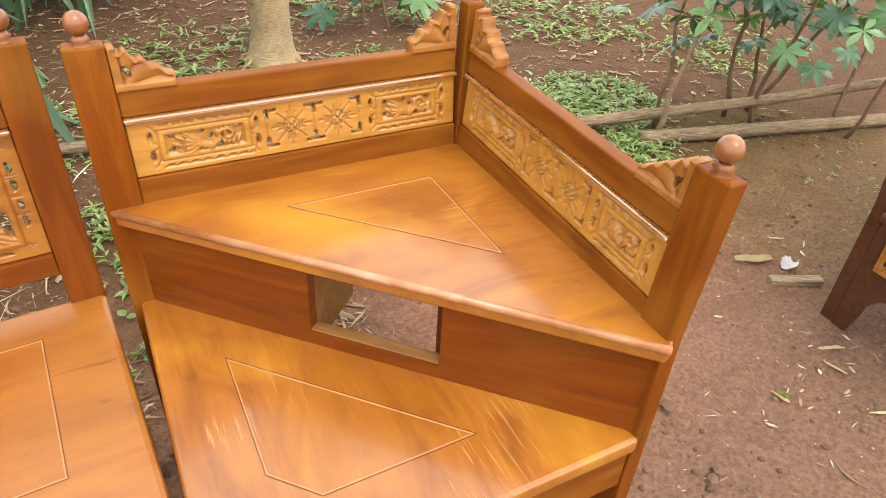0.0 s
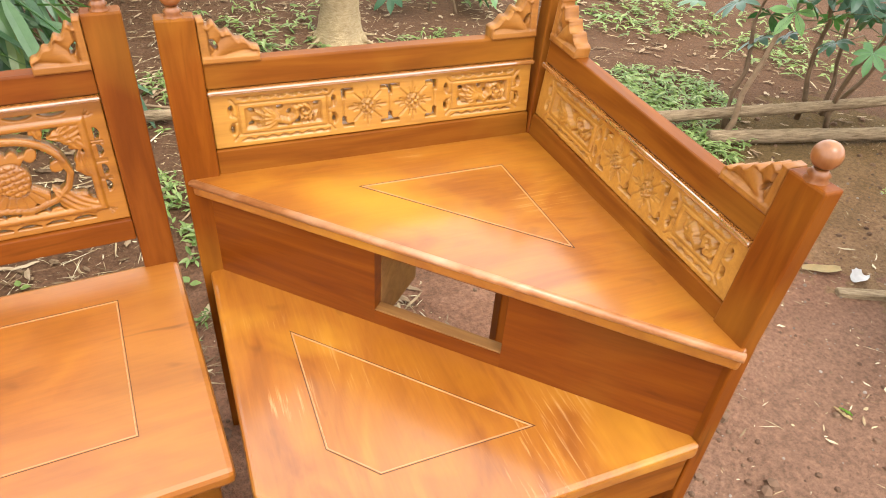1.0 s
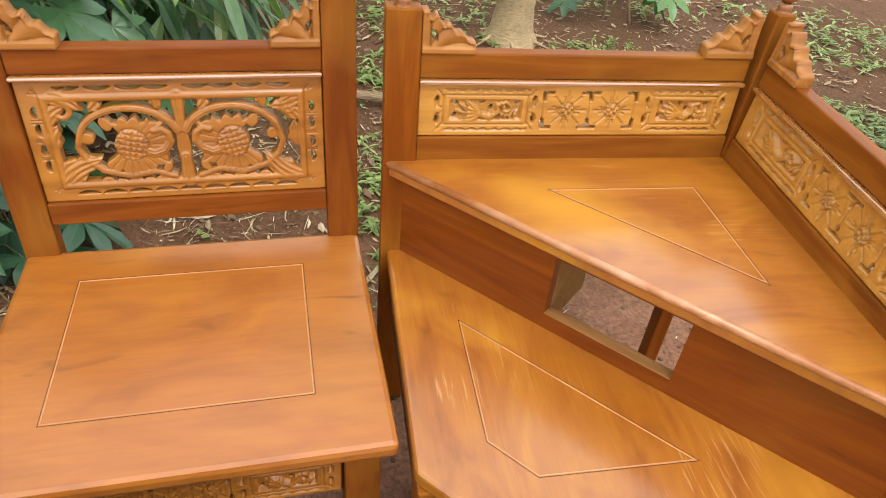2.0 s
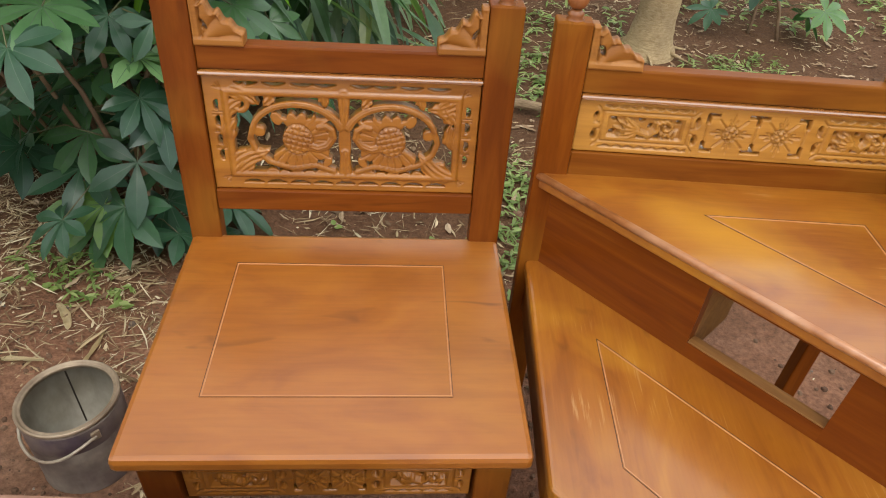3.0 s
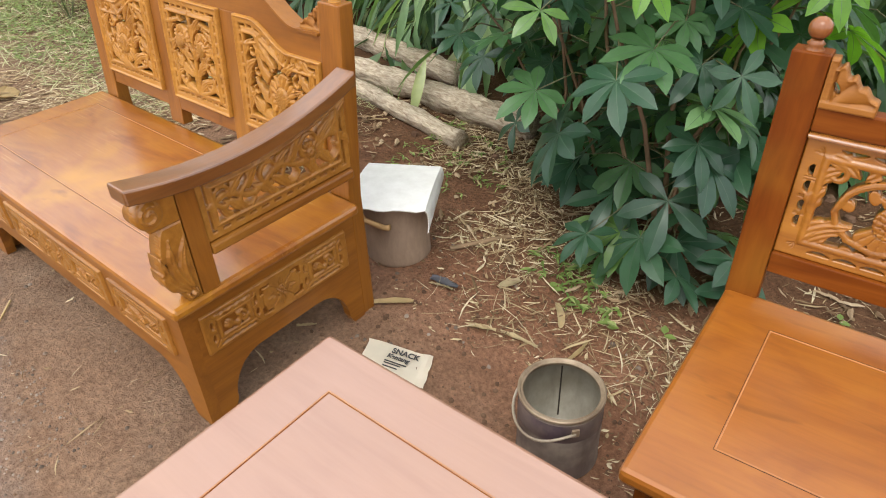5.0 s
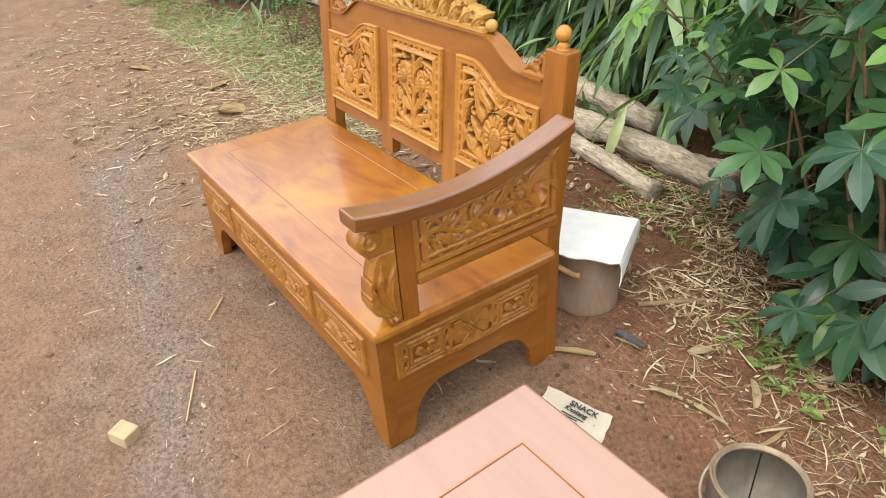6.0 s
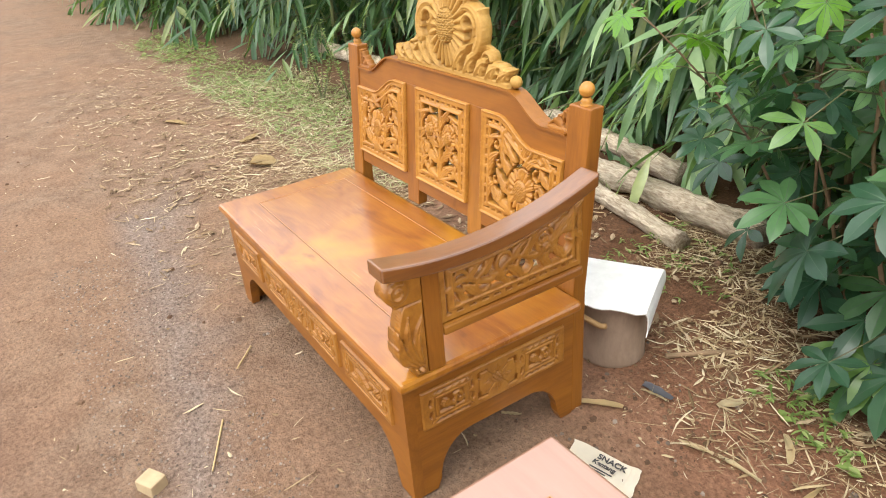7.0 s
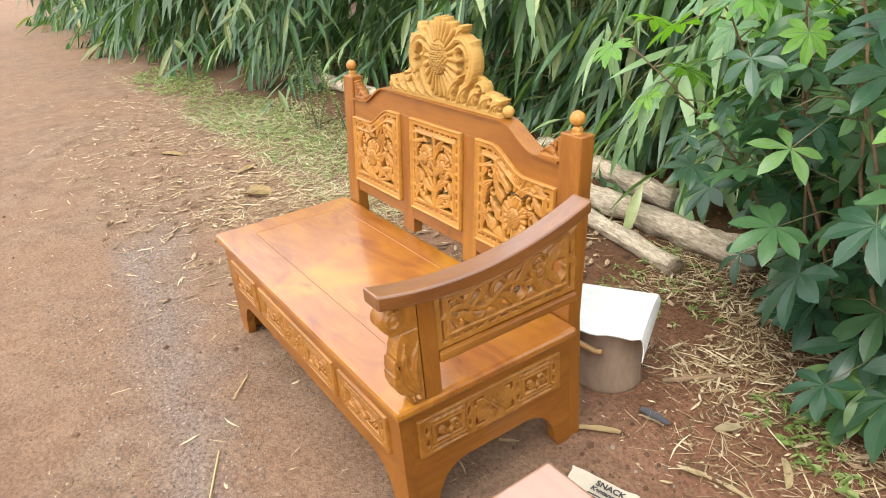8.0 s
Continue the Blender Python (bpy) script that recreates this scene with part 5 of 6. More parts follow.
for n_, x0, x1, y0, y1, longest in BEDS:
    for _ in range(n_):
        x, y = rnd.uniform(x0, x1), rnd.uniform(y0, y1)
        if noise.noise((x * 3.1, y * 3.1, 8.0)) < -0.32 + 0.35 * rnd.random():
            continue
        length = longest * (0.15 + 0.85 * rnd.random() ** 2.2)
        strip(sv, sf, x, y, ground_h(x, y) + 0.003 + 0.010 * rnd.random() ** 3, rnd.uniform(0, 6.3), length, rnd.choice((0.0012, 0.0015, 0.002, 0.0028, 0.004, 0.007)) * rnd.uniform(0.8, 1.3), rnd.gauss(0, 0.16), rnd.uniform(-0.05, 0.08), 3)
gv, gf = [], []
for n_, x0, x1, y0, y1 in ((2600, -5.9, -3.0, 0.42, 1.25), (500, -8.5, -5.5, 0.35, 1.0), (500, -3.1, -2.4, 0.75, 1.3)):
    for _ in range(n_):
        x, y = rnd.uniform(x0, x1), rnd.uniform(y0, y1)
        strip(gv, gf, x, y, ground_h(x, y) + 0.004, rnd.uniform(0, 6.3), rnd.uniform(0.04, 0.13), rnd.uniform(0.002, 0.005), rnd.gauss(0, 0.3), rnd.uniform(0.0, 0.5), 3)
stuff("dry_grass", gv, gf, dry_grass, "pale dry grass along the edge of the road", "grass")
stuff("straw_litter", sv, sf, straw_mat, "pale dry straw and chopped husk scattered on the earth", "straw")
dv, df = [], []
for n_, x0, x1, y0, y1 in ((1500, -0.9, 2.6, 1.0, 3.6), (300, -2.6, -0.8, 0.6, 1.6), (800, -7.5, -2.7, -0.25, 1.2), (120, -0.1, 0.35, 0.4, 1.2), (420, -3.6, -2.1, 0.3, 1.0), (260, -6.5, -2.9, -0.5, 0.4)):
    for _ in range(n_):
        x, y = rnd.uniform(x0, x1), rnd.uniform(y0, y1)
        strip(dv, df, x, y, ground_h(x, y) + 0.004, rnd.uniform(0, 6.3), rnd.uniform(0.015, 0.07), rnd.uniform(0.005, 0.020), rnd.gauss(0, 0.15), rnd.uniform(-0.05, 0.12), 4, 0.3)
stuff("leaf_litter", dv, df, brown_leaf, "dead brown leaves lying on the earth", "leaves")


def stones(name, beds, material, label, category):
    v, f = [], []
    for n_, x0, x1, y0, y1, lo, hi in beds:
        for _ in range(n_):
            x, y, r = rnd.uniform(x0, x1), rnd.uniform(y0, y1), lo + (hi - lo) * rnd.random() ** 3
            z, base = ground_h(x, y) + r * 0.15, len(v)
            turn = rnd.uniform(0, 6.3)
            ring = [(r * rnd.uniform(0.75, 1.2), turn + k * math.pi / 3) for k in range(6)]
            v.extend((x + a * math.cos(t), y + a * math.sin(t), z - r * 0.3) for a, t in ring)
            v.extend((x + 0.72 * a * math.cos(t + 0.3), y + 0.72 * a * math.sin(t + 0.3), z + r * rnd.uniform(0.3, 0.55)) for a, t in ring)
            v.append((x, y, z + r * 0.7))
            for k in range(6):
                q = (k + 1) % 6
                f.append((base + k, base + q, base + 6 + q, base + 6 + k))
                f.append((base + 6 + k, base + 6 + q, base + 12))
    return stuff(name, v, f, material, label, category)


stones("pebbles", [(3200, -3.3, -1.7, -0.80, -0.42, 0.0012, 0.0048), (420, -7.0, -1.4, -1.4, 0.2, 0.002, 0.008), (900, 0.55, 2.6, -1.0, 1.0, 0.0015, 0.006), (120, -2.3, -0.9, -0.2, 0.6, 0.003, 0.009)], stone_mat, "small grey and tan pebbles pressed into the earth", "pebbles")
stones("earth_clods", [(420, -2.6, 2.6, 0.3, 2.6, 0.005, 0.022), (800, 0.5, 2.6, -0.9, 1.1, 0.002, 0.011), (160, -6.0, -1.4, -1.0, 0.6, 0.003, 0.012), (300, -0.2, 0.9, -0.4, 0.5, 0.006, 0.02), (700, -1.6, -0.7, 0.0, 0.6, 0.002, 0.008)], clod_mat, "crumbs and clods of brown earth", "soil")


# ---- plants ----
def leaflet(v, f, fi, origin, yaw, length, width, droop, rng):
    """One pointed leaflet along yaw from origin, with a pale midrib strip."""
    base = len(v)
    n = 5
    c, s = math.cos(yaw), math.sin(yaw)
    shape = (0.05, 0.42, 0.8, 1.0, 0.72, 0.0)
    for k in range(n + 1):
        u = k / n
        w = width * shape[k]
        z = origin[2] + 0.10 * length * u - droop * length * u * u
        rib = 0.0011 * (1.15 - u)
        for t, dz in ((-w, 0.16 * w), (-rib, 0.0), (rib, 0.0), (w, 0.16 * w)):
            v.append((origin[0] + u * length * c - t * s, origin[1] + u * length * s + t * c, z + dz))
    for k in range(n):
        for t in range(3):
            a = base + 4 * k + t
            f.append((a, a + 1, a + 5, a + 4))
            fi.append(1 if t == 1 else 0)


def cassava_leaf_mesh(seed, blade):
    rng = random.Random(seed)
    v, f, fi = [], [], []
    n = rng.choice((5, 7, 7, 7))
    for k in range(n):
        a = (k - (n - 1) / 2) * radians(300 / n) + rng.uniform(-0.08, 0.08)
        size = 1.0 - 0.30 * abs(k - (n - 1) / 2) / ((n - 1) / 2)
        leaflet(v, f, fi, (0, 0, 0), a, 0.130 * size * rng.uniform(0.92, 1.08), 0.0225 * (0.6 + 0.4 * size), rng.uniform(0.16, 0.42), rng)
    me = bpy.data.meshes.new("leaf")
    me.from_pydata(v, [], f)
    me.materials.append(blade)
    me.materials.append(leaf_rib)
    me.polygons.foreach_set("material_index", fi)
    me.shade_smooth()
    return me


LEAVES = [cassava_leaf_mesh(k, leaf_green) for k in range(7)]
SKYLIT = [cassava_leaf_mesh(40 + k, leaf_skylit) for k in range(4)]
YOUNG = [cassava_leaf_mesh(20 + k, leaf_young) for k in range(2)]


def cassava(x, y, stems, label, seed, group="cassava plants", low=0.2, leaves=22, size=1.0, lean=(0, -0.2), young=0.06, reach=(0.14, 0.28), thick=0.0075, leaf_size=1.0, pale=1.3):
    """A cassava plant: knobbly bent stems, long stalks and drooping hand-shaped leaves."""
    rng = random.Random(seed)
    z0 = ground_h(x, y)
    t = thing("cassava_plant", pose(x, y, z0), label, "plant", group)
    made = []
    for k in range(stems):
        a, h = rng.uniform(0, 6.28), rng.uniform(0.85, 1.25) * size
        bx, by = 0.09 * math.cos(a), 0.09 * math.sin(a)
        dx, dy = lean[0] + rng.uniform(-0.3, 0.3), lean[1] + rng.uniform(-0.3, 0.3)
        line = []
        for i in range(9):
            u = i / 8
            line.append(Vector((bx + dx * u ** 1.4 + rng.uniform(-0.014, 0.014), by + dy * u ** 1.4 + rng.uniform(-0.014, 0.014), -0.03 + (h + 0.03) * u)))
        part("stem", tube(line, [thick * (1.25 - 0.9 * i / 8) for i in range(9)], 7), stem_mat, t, smooth=True)
        for j in range(leaves):
            u = low + (1 - low) * (j + rng.random()) / leaves
            i = min(7, int(u * 8))
            p = line[i].lerp(line[i + 1], u * 8 - i)
            az = j * 2.4 + rng.uniform(-0.4, 0.4) + a
            run = rng.uniform(*reach) * (1.15 - 0.35 * u)
            out = Vector((math.cos(az), math.sin(az), 0))
            tip = p + out * run + Vector((0, 0, run * rng.uniform(-0.35, 0.35)))
            mid_ = p.lerp(tip, 0.5) + Vector((0, 0, run * 0.16))
            part("stalk", tube([p, mid_, tip], [0.0024, 0.0019, 0.0014], 5), petiole_mat, t, smooth=True)
            tilt = radians(rng.uniform(8, 58))
            m = Matrix.Translation(tip) @ Matrix.Rotation(az, 4, "Z") @ Matrix.Rotation(tilt, 4, "Y") @ Matrix.Rotation(rng.uniform(-0.5, 0.5), 4, "X") @ Matrix.Scale(leaf_size * rng.uniform(0.72, 1.12) * (1.1 - 0.2 * u), 4)
            # the higher the leaf, the likelier the green with sky light painted in
            fresh = u > 0.86 and rng.random() < young * 6
            made.append((rng.choice(YOUNG if fresh else SKYLIT if u > 0.5 and rng.random() < (u - 0.3) * pale else LEAVES), m))
    for me, m in made:
        o = new("leaf", me)
        o.parent, o.matrix_local = t, m
    return t


DEEP = "leafy cassava plant with dark green hand-shaped leaves"
cassava(-1.18, 1.00, 3, DEEP + " hanging near the earth", 11, low=0.08, leaves=18, lean=(-0.05, -0.12), pale=0.3, leaf_size=1.08)
cassava(-1.45, 1.20, 3, DEEP, 12, low=0.16, leaves=24, lean=(-0.12, -0.10), size=1.15, leaf_size=1.05, pale=1.9)
cassava(-1.12, 1.26, 3, DEEP, 13, low=0.10, leaves=24, lean=(-0.04, -0.14), size=1.2, leaf_size=1.1, pale=1.3)
cassava(-1.22, 1.45, 3, DEEP, 14, low=0.15, leaves=26, lean=(-0.08, -0.1), size=1.45, young=0.15, leaf_size=1.05, pale=1.9)
cassava(-1.12, 1.80, 3, DEEP, 15, low=0.12, leaves=20, lean=(0.0, 0.0), size=1.4)
cassava(-1.62, 1.75, 3, DEEP, 16, low=0.15, leaves=20, lean=(-0.1, 0.0), size=1.5, pale=1.7)
cassava(-1.3, 2.1, 3, DEEP, 17, low=0.1, leaves=18, lean=(0.0, 0.0), size=1.5)
cassava(-1.42, 1.32, 3, DEEP + " reaching over the logs", 19, low=0.25, leaves=26, lean=(-0.10, -0.06), size=1.1, leaf_size=0.85, pale=1.7)
cassava(-1.17, 0.92, 3, DEEP + " hanging near the earth", 20, low=0.05, leaves=14, lean=(0.0, -0.05), size=0.75, reach=(0.1, 0.22), pale=0.2, leaf_size=1.12)
cassava(-1.36, 0.98, 3, "cassava shoot with bright yellow-green young leaves", 18, low=0.6, leaves=14, lean=(-0.14, -0.30), size=0.98, young=0.6, reach=(0.08, 0.16), thick=0.005, leaf_size=0.66, pale=0.5)
cassava(-1.18, 1.02, 3, DEEP, 21, low=0.4, leaves=26, lean=(-0.10, -0.10), size=1.25, reach=(0.14, 0.26), thick=0.006, pale=1.6, leaf_size=0.9)
THIN = "thin cassava plant with bare bent stems and grey-green leaves"
cassava(1.80, 1.24, 2, THIN, 31, low=0.65, leaves=8, thick=0.011, lean=(0.10, -0.05), size=0.75, young=0.0, pale=0.2, leaf_size=0.85)
cassava(2.32, 1.18, 4, THIN, 32, low=0.5, leaves=17, lean=(-0.05, -0.2), size=0.72, young=0.0, pale=0.25, leaf_size=0.72, thick=0.010)
cassava(2.65, 0.9, 2, THIN, 33, low=0.5, leaves=9, lean=(-0.02, -0.1), size=0.78, young=0.0, pale=0.2, leaf_size=0.85)
cassava(1.25, 2.75, 2, "small dark cassava plant behind the corner seat", 34, low=0.2, leaves=12, lean=(0, 0), size=0.6, young=0.0)


def bamboo_leaf_shape(v, f, p, d, length, width, droop, roll):
    """A long narrow leaf from p along d, folded and drooping."""
    base = len(v)
    side = d.cross(Vector((0, 0, 1)))
    side = side.normalized() if side.length > 0.01 else Vector((1, 0, 0))
    side = Matrix.Rotation(roll, 3, d) @ side
    up = side.cross(d)
    shape = (0.14, 0.9, 1.0, 0.58, 0.0)
    for k in range(5):
        u = k / 4
        q = p + d * (length * u) + Vector((0, 0, -droop * length * u * u))
        w = width * shape[k] / 2
        for t in (-1, 0, 1):
            v.append(tuple(q + side * (t * w) + up * (0.0 if t else -0.25 * w)))
    for k in range(4):
        for t in range(2):
            a = base + 3 * k + t
            f.append((a, a + 1, a + 4, a + 3))


def bamboo_one(seed):
    v, f = [], []
    rng = random.Random(seed)
    bamboo_leaf_shape(v, f, Vector((0, 0, 0)), Vector((1, 0, 0)), 0.26 * rng.uniform(0.85, 1.15), 0.038, rng.uniform(0.2, 0.5), rng.uniform(-0.3, 0.3))
    me = bpy.data.meshes.new("leaf")
    me.from_pydata(v, [], f)
    me.materials.append(bamboo_leaf_one)
    me.shade_smooth()
    return me


BLADES = [bamboo_one(60 + k) for k in range(6)]


def bamboo(x, y, spread_x, spread_y, sprays, high, label, seed, culms=5, single=0, big=1.0, low=0.05, toward=(0.0, -1.0)):
    """A bamboo clump: jointed culms, and arching sprays of long hanging leaves that hide them."""
    rng = random.Random(seed)
    t = thing("bamboo_clump", pose(x, y, ground_h(x, y)), label, "bamboo", "bamboo clumps")
    for _ in range(culms):
        bx, by, h = rng.uniform(-spread_x, spread_x) * 0.8, rng.uniform(0, spread_y), high * rng.uniform(0.8, 1.1)
        lx, ly = rng.uniform(-0.25, 0.25), rng.uniform(-0.3, 0.1)
        pts, rad = [], []
        for k in range(int(h / 0.28) + 1):
            u = k * 0.28 / h
            for e, r in ((0.0, 1.0), (0.012, 1.22), (0.024, 1.0)):
                pts.append((bx + lx * u * u * h, by + ly * u * u * h, -0.05 + k * 0.28 + e))
                rad.append(0.017 * (1.1 - 0.6 * u) * r)
        part("culm", tube(pts, rad, 8), culm_mat, t, smooth=True)
    v, f, loose = [], [], []
    stems = bmesh.new()
    for k in range(sprays):
        sx, sy = rng.uniform(-spread_x, spread_x), rng.uniform(-0.25, spread_y)
        sz = low + (high - low) * rng.random() ** 1.2
        az = math.atan2(toward[1], toward[0]) + rng.uniform(-1.3, 1.3)
        out = Vector((math.cos(az), math.sin(az), rng.uniform(-0.15, 0.5)))
        run = rng.uniform(0.35, 0.7)
        pts = [Vector((sx, sy, sz)) + out * (run * u) + Vector((0, 0, -0.55 * run * u * u)) for u in (0, 0.25, 0.5, 0.75, 1.0)]
        if k % 2 == 0:
            stems = tube(pts, [0.003, 0.0027, 0.0023, 0.002, 0.0015], 4, stems)
        n = rng.randint(7, 11)
        for j in range(n):
            u = 0.15 + 0.85 * j / (n - 1)
            i = min(3, int(u * 4))
            p = pts[i].lerp(pts[i + 1], u * 4 - i)
            la = az + (1 if j % 2 else -1) * rng.uniform(0.25, 0.95)
            d = Vector((math.cos(la), math.sin(la), rng.uniform(-1.7, -0.05))).normalized()
            length, width, droop, roll = rng.uniform(0.18, 0.34) * big, rng.uniform(0.034, 0.052) * big, rng.uniform(0.1, 0.5), rng.uniform(-0.6, 0.6)
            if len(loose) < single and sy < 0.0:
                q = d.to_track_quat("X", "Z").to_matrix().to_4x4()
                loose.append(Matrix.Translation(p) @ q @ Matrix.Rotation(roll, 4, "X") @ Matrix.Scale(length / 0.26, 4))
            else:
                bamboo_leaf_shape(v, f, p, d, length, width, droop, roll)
    tagged(part("twig_tangle", stems, petiole_mat, t), kind="stuff")
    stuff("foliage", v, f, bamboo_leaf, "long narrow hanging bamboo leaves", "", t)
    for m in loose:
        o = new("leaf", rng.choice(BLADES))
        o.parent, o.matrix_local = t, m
    return t


LUSH = "dense bamboo clump with long drooping green leaves"
bamboo(-2.35, 2.05, 0.75, 0.7, 190, 2.4, LUSH + " behind the bench", 41, 7, 330)
bamboo(-3.7, 2.15, 0.8, 0.8, 190, 2.5, LUSH + " behind the bench", 42, 7, 100)
bamboo(-5.2, 2.2, 0.9, 0.8, 190, 2.6, LUSH + " beside the road", 43, 7, 40)
bamboo(-6.9, 1.75, 1.0, 0.9, 200, 2.6, LUSH + " overhanging the road", 44, 7, 0)
bamboo(-8.9, 1.3, 1.1, 1.0, 190, 2.8, LUSH + " overhanging the road", 45, 6, 0, 1.2)
bamboo(-11.5, 1.1, 1.5, 1.4, 170, 3.2, LUSH + " overhanging the road", 46, 6, 0, 1.5)
bamboo(-15.5, 1.0, 2.4, 2.0, 170, 3.8, LUSH + " far along the road", 47, 6, 0, 2.0)
bamboo(-0.98, 2.3, 0.22, 0.3, 20, 0.8, "small bamboo shoots with bright leaves behind the chair", 48, 3, 0, 1.25)
bamboo(-1.92, 1.92, 0.42, 0.25, 46, 1.35, "leafy bamboo shoots with pale hanging leaves over the logs", 50, 4, 240, 1.05, 0.55)
bamboo(-1.55, 2.75, 0.9, 0.6, 120, 2.3, LUSH + " behind the cassava", 49, 6, 0)


for bx_, by_, sx_, hi_, sd_ in ((-0.9, 3.9, 1.2, 2.2, 51), (-3.0, 3.3, 1.2, 2.6, 52), (-5.2, 3.4, 1.3, 2.8, 53), (-7.6, 3.1, 1.4, 2.8, 54), (-10.5, 2.9, 1.8, 3.0, 55)):
    bamboo(bx_, by_, sx_, 0.8, 170, hi_, "shaded bamboo clump at the back of the thicket", sd_, 5, 0, 1.35)


# weeds
def weed_patch(cx, cy, rx, ry, n, size, label, seed):
    rng = random.Random(seed)
    v, f = [], []
    for _ in range(n):
        a, r = rng.uniform(0, 6.28), rng.random() ** 0.6
        x, y = cx + rx * r * math.cos(a), cy + ry * r * math.sin(a)
        z = ground_h(x, y)
        h = size * rng.uniform(0.4, 1.6)
        for k in range(rng.randint(4, 7)):
            az = rng.uniform(0, 6.28)
            p = Vector((x, y, z + h * rng.uniform(0.3, 1.0)))
            d = Vector((math.cos(az), math.sin(az), rng.uniform(-0.1, 0.5))).normalized()
            bamboo_leaf_shape(v, f, p, d, size * rng.uniform(0.5, 1.7), size * rng.uniform(0.16, 0.42), 0.3, rng.uniform(-0.4, 0.4))
    return stuff("weeds", v, f, weed_green, label, "weeds")


WEED = "low bright green weeds growing from the earth"
for i_, (cx, cy, rx, ry, n_, size) in enumerate(((1.75, 1.52, 0.34, 0.34, 420, 0.032), (1.68, 1.12, 0.18, 0.13, 110, 0.03), (2.3, 2.5, 0.5, 0.4, 130, 0.04), (0.12, 2.05, 0.22, 0.3, 110, 0.034), (-0.12, 1.25, 0.16, 0.3, 90, 0.03),
        (-0.08, 0.95, 0.06, 0.12, 22, 0.026), (-1.2, 0.69, 0.16, 0.09, 32, 0.024), (0.3, 2.6, 0.4, 0.4, 90, 0.04), (1.0, 2.3, 0.25, 0.15, 60, 0.03), (-0.5, 2.0, 0.5, 0.35, 210, 0.028),
        (1.5, 3.2, 0.8, 0.5, 160, 0.045), (-4.5, 0.85, 0.9, 0.36, 900, 0.018), (-5.7, 0.8, 1.0, 0.36, 900, 0.022), (-7.6, 0.75, 1.0, 0.3, 260, 0.04), (-1.85, 0.95, 0.25, 0.2, 50, 0.02),
        (-2.0, 1.12, 0.12, 0.08, 30, 0.03), (-0.4, 0.72, 0.35, 0.08, 26, 0.02), (2.5, 0.55, 0.5, 0.25, 60, 0.014), (2.9, 1.9, 0.5, 0.5, 120, 0.04))):
    weed_patch(cx, cy, rx, ry, n_, size, WEED, 200 + i_)


def seedling(x, y, seed):
    """A small seedling with two pairs of round leaves."""
    rng = random.Random(seed)
    v, f = [], []
    z = ground_h(x, y)
    for k in range(rng.randint(2, 4)):
        az = k * 1.9 + rng.uniform(-0.4, 0.4)
        p = Vector((x, y, z + 0.012 + 0.006 * k))
        bamboo_leaf_shape(v, f, p, Vector((math.cos(az), math.sin(az), 0.35)).normalized(), rng.uniform(0.022, 0.036), rng.uniform(0.016, 0.024), 0.25, 0)
    me = bpy.data.meshes.new("seedling")
    me.from_pydata(v, [], f)
    me.materials.append(weed_green)
    return tagged(new("seedling", me), "small green seedling with rounded leaves on the earth", "seedling", "seedlings")


for k_, (x_, y_) in enumerate(((-0.42, 0.86), (-0.31, 0.93), (-0.20, 0.88), (-0.60, 0.98), (-0.1, 0.72), (0.06, 0.84), (-1.06, 0.60), (-0.93, 0.66), (-1.24, 0.62))):
    seedling(x_, y_, 700 + k_)


def wispy(x, y, seed):
    rng = random.Random(seed)
    t = thing("wispy_shrub", pose(x, y, ground_h(x, y)), "thin upright grey-green shrub with tiny leaves", "shrub")
    b = bmesh.new()
    v, f = [], []
    for _ in range(9):
        a, h = rng.uniform(0, 6.28), rng.uniform(0.3, 0.58)
        pts = [Vector((0.16 * u * math.cos(a), 0.16 * u * math.sin(a), h * u - 0.02)) for u in (0, 0.3, 0.6, 1)]
        b = tube(pts, [0.003, 0.0025, 0.002, 0.001], 5, b)
        for j in range(34):
            u = rng.uniform(0.25, 1.0)
            p = Vector((0.16 * u * math.cos(a), 0.16 * u * math.sin(a), h * u))
            az = rng.uniform(0, 6.28)
            bamboo_leaf_shape(v, f, p, Vector((math.cos(az), math.sin(az), 0.4)).normalized(), rng.uniform(0.02, 0.045), 0.011, 0.2, 0)
    tagged(part("twig_tangle", b, petiole_mat, t), kind="stuff")
    stuff("foliage", v, f, weed_green, "tiny pale green leaves", "", t)


wispy(-4.75, 1.0, 91)
wispy(-4.55, 1.12, 92)


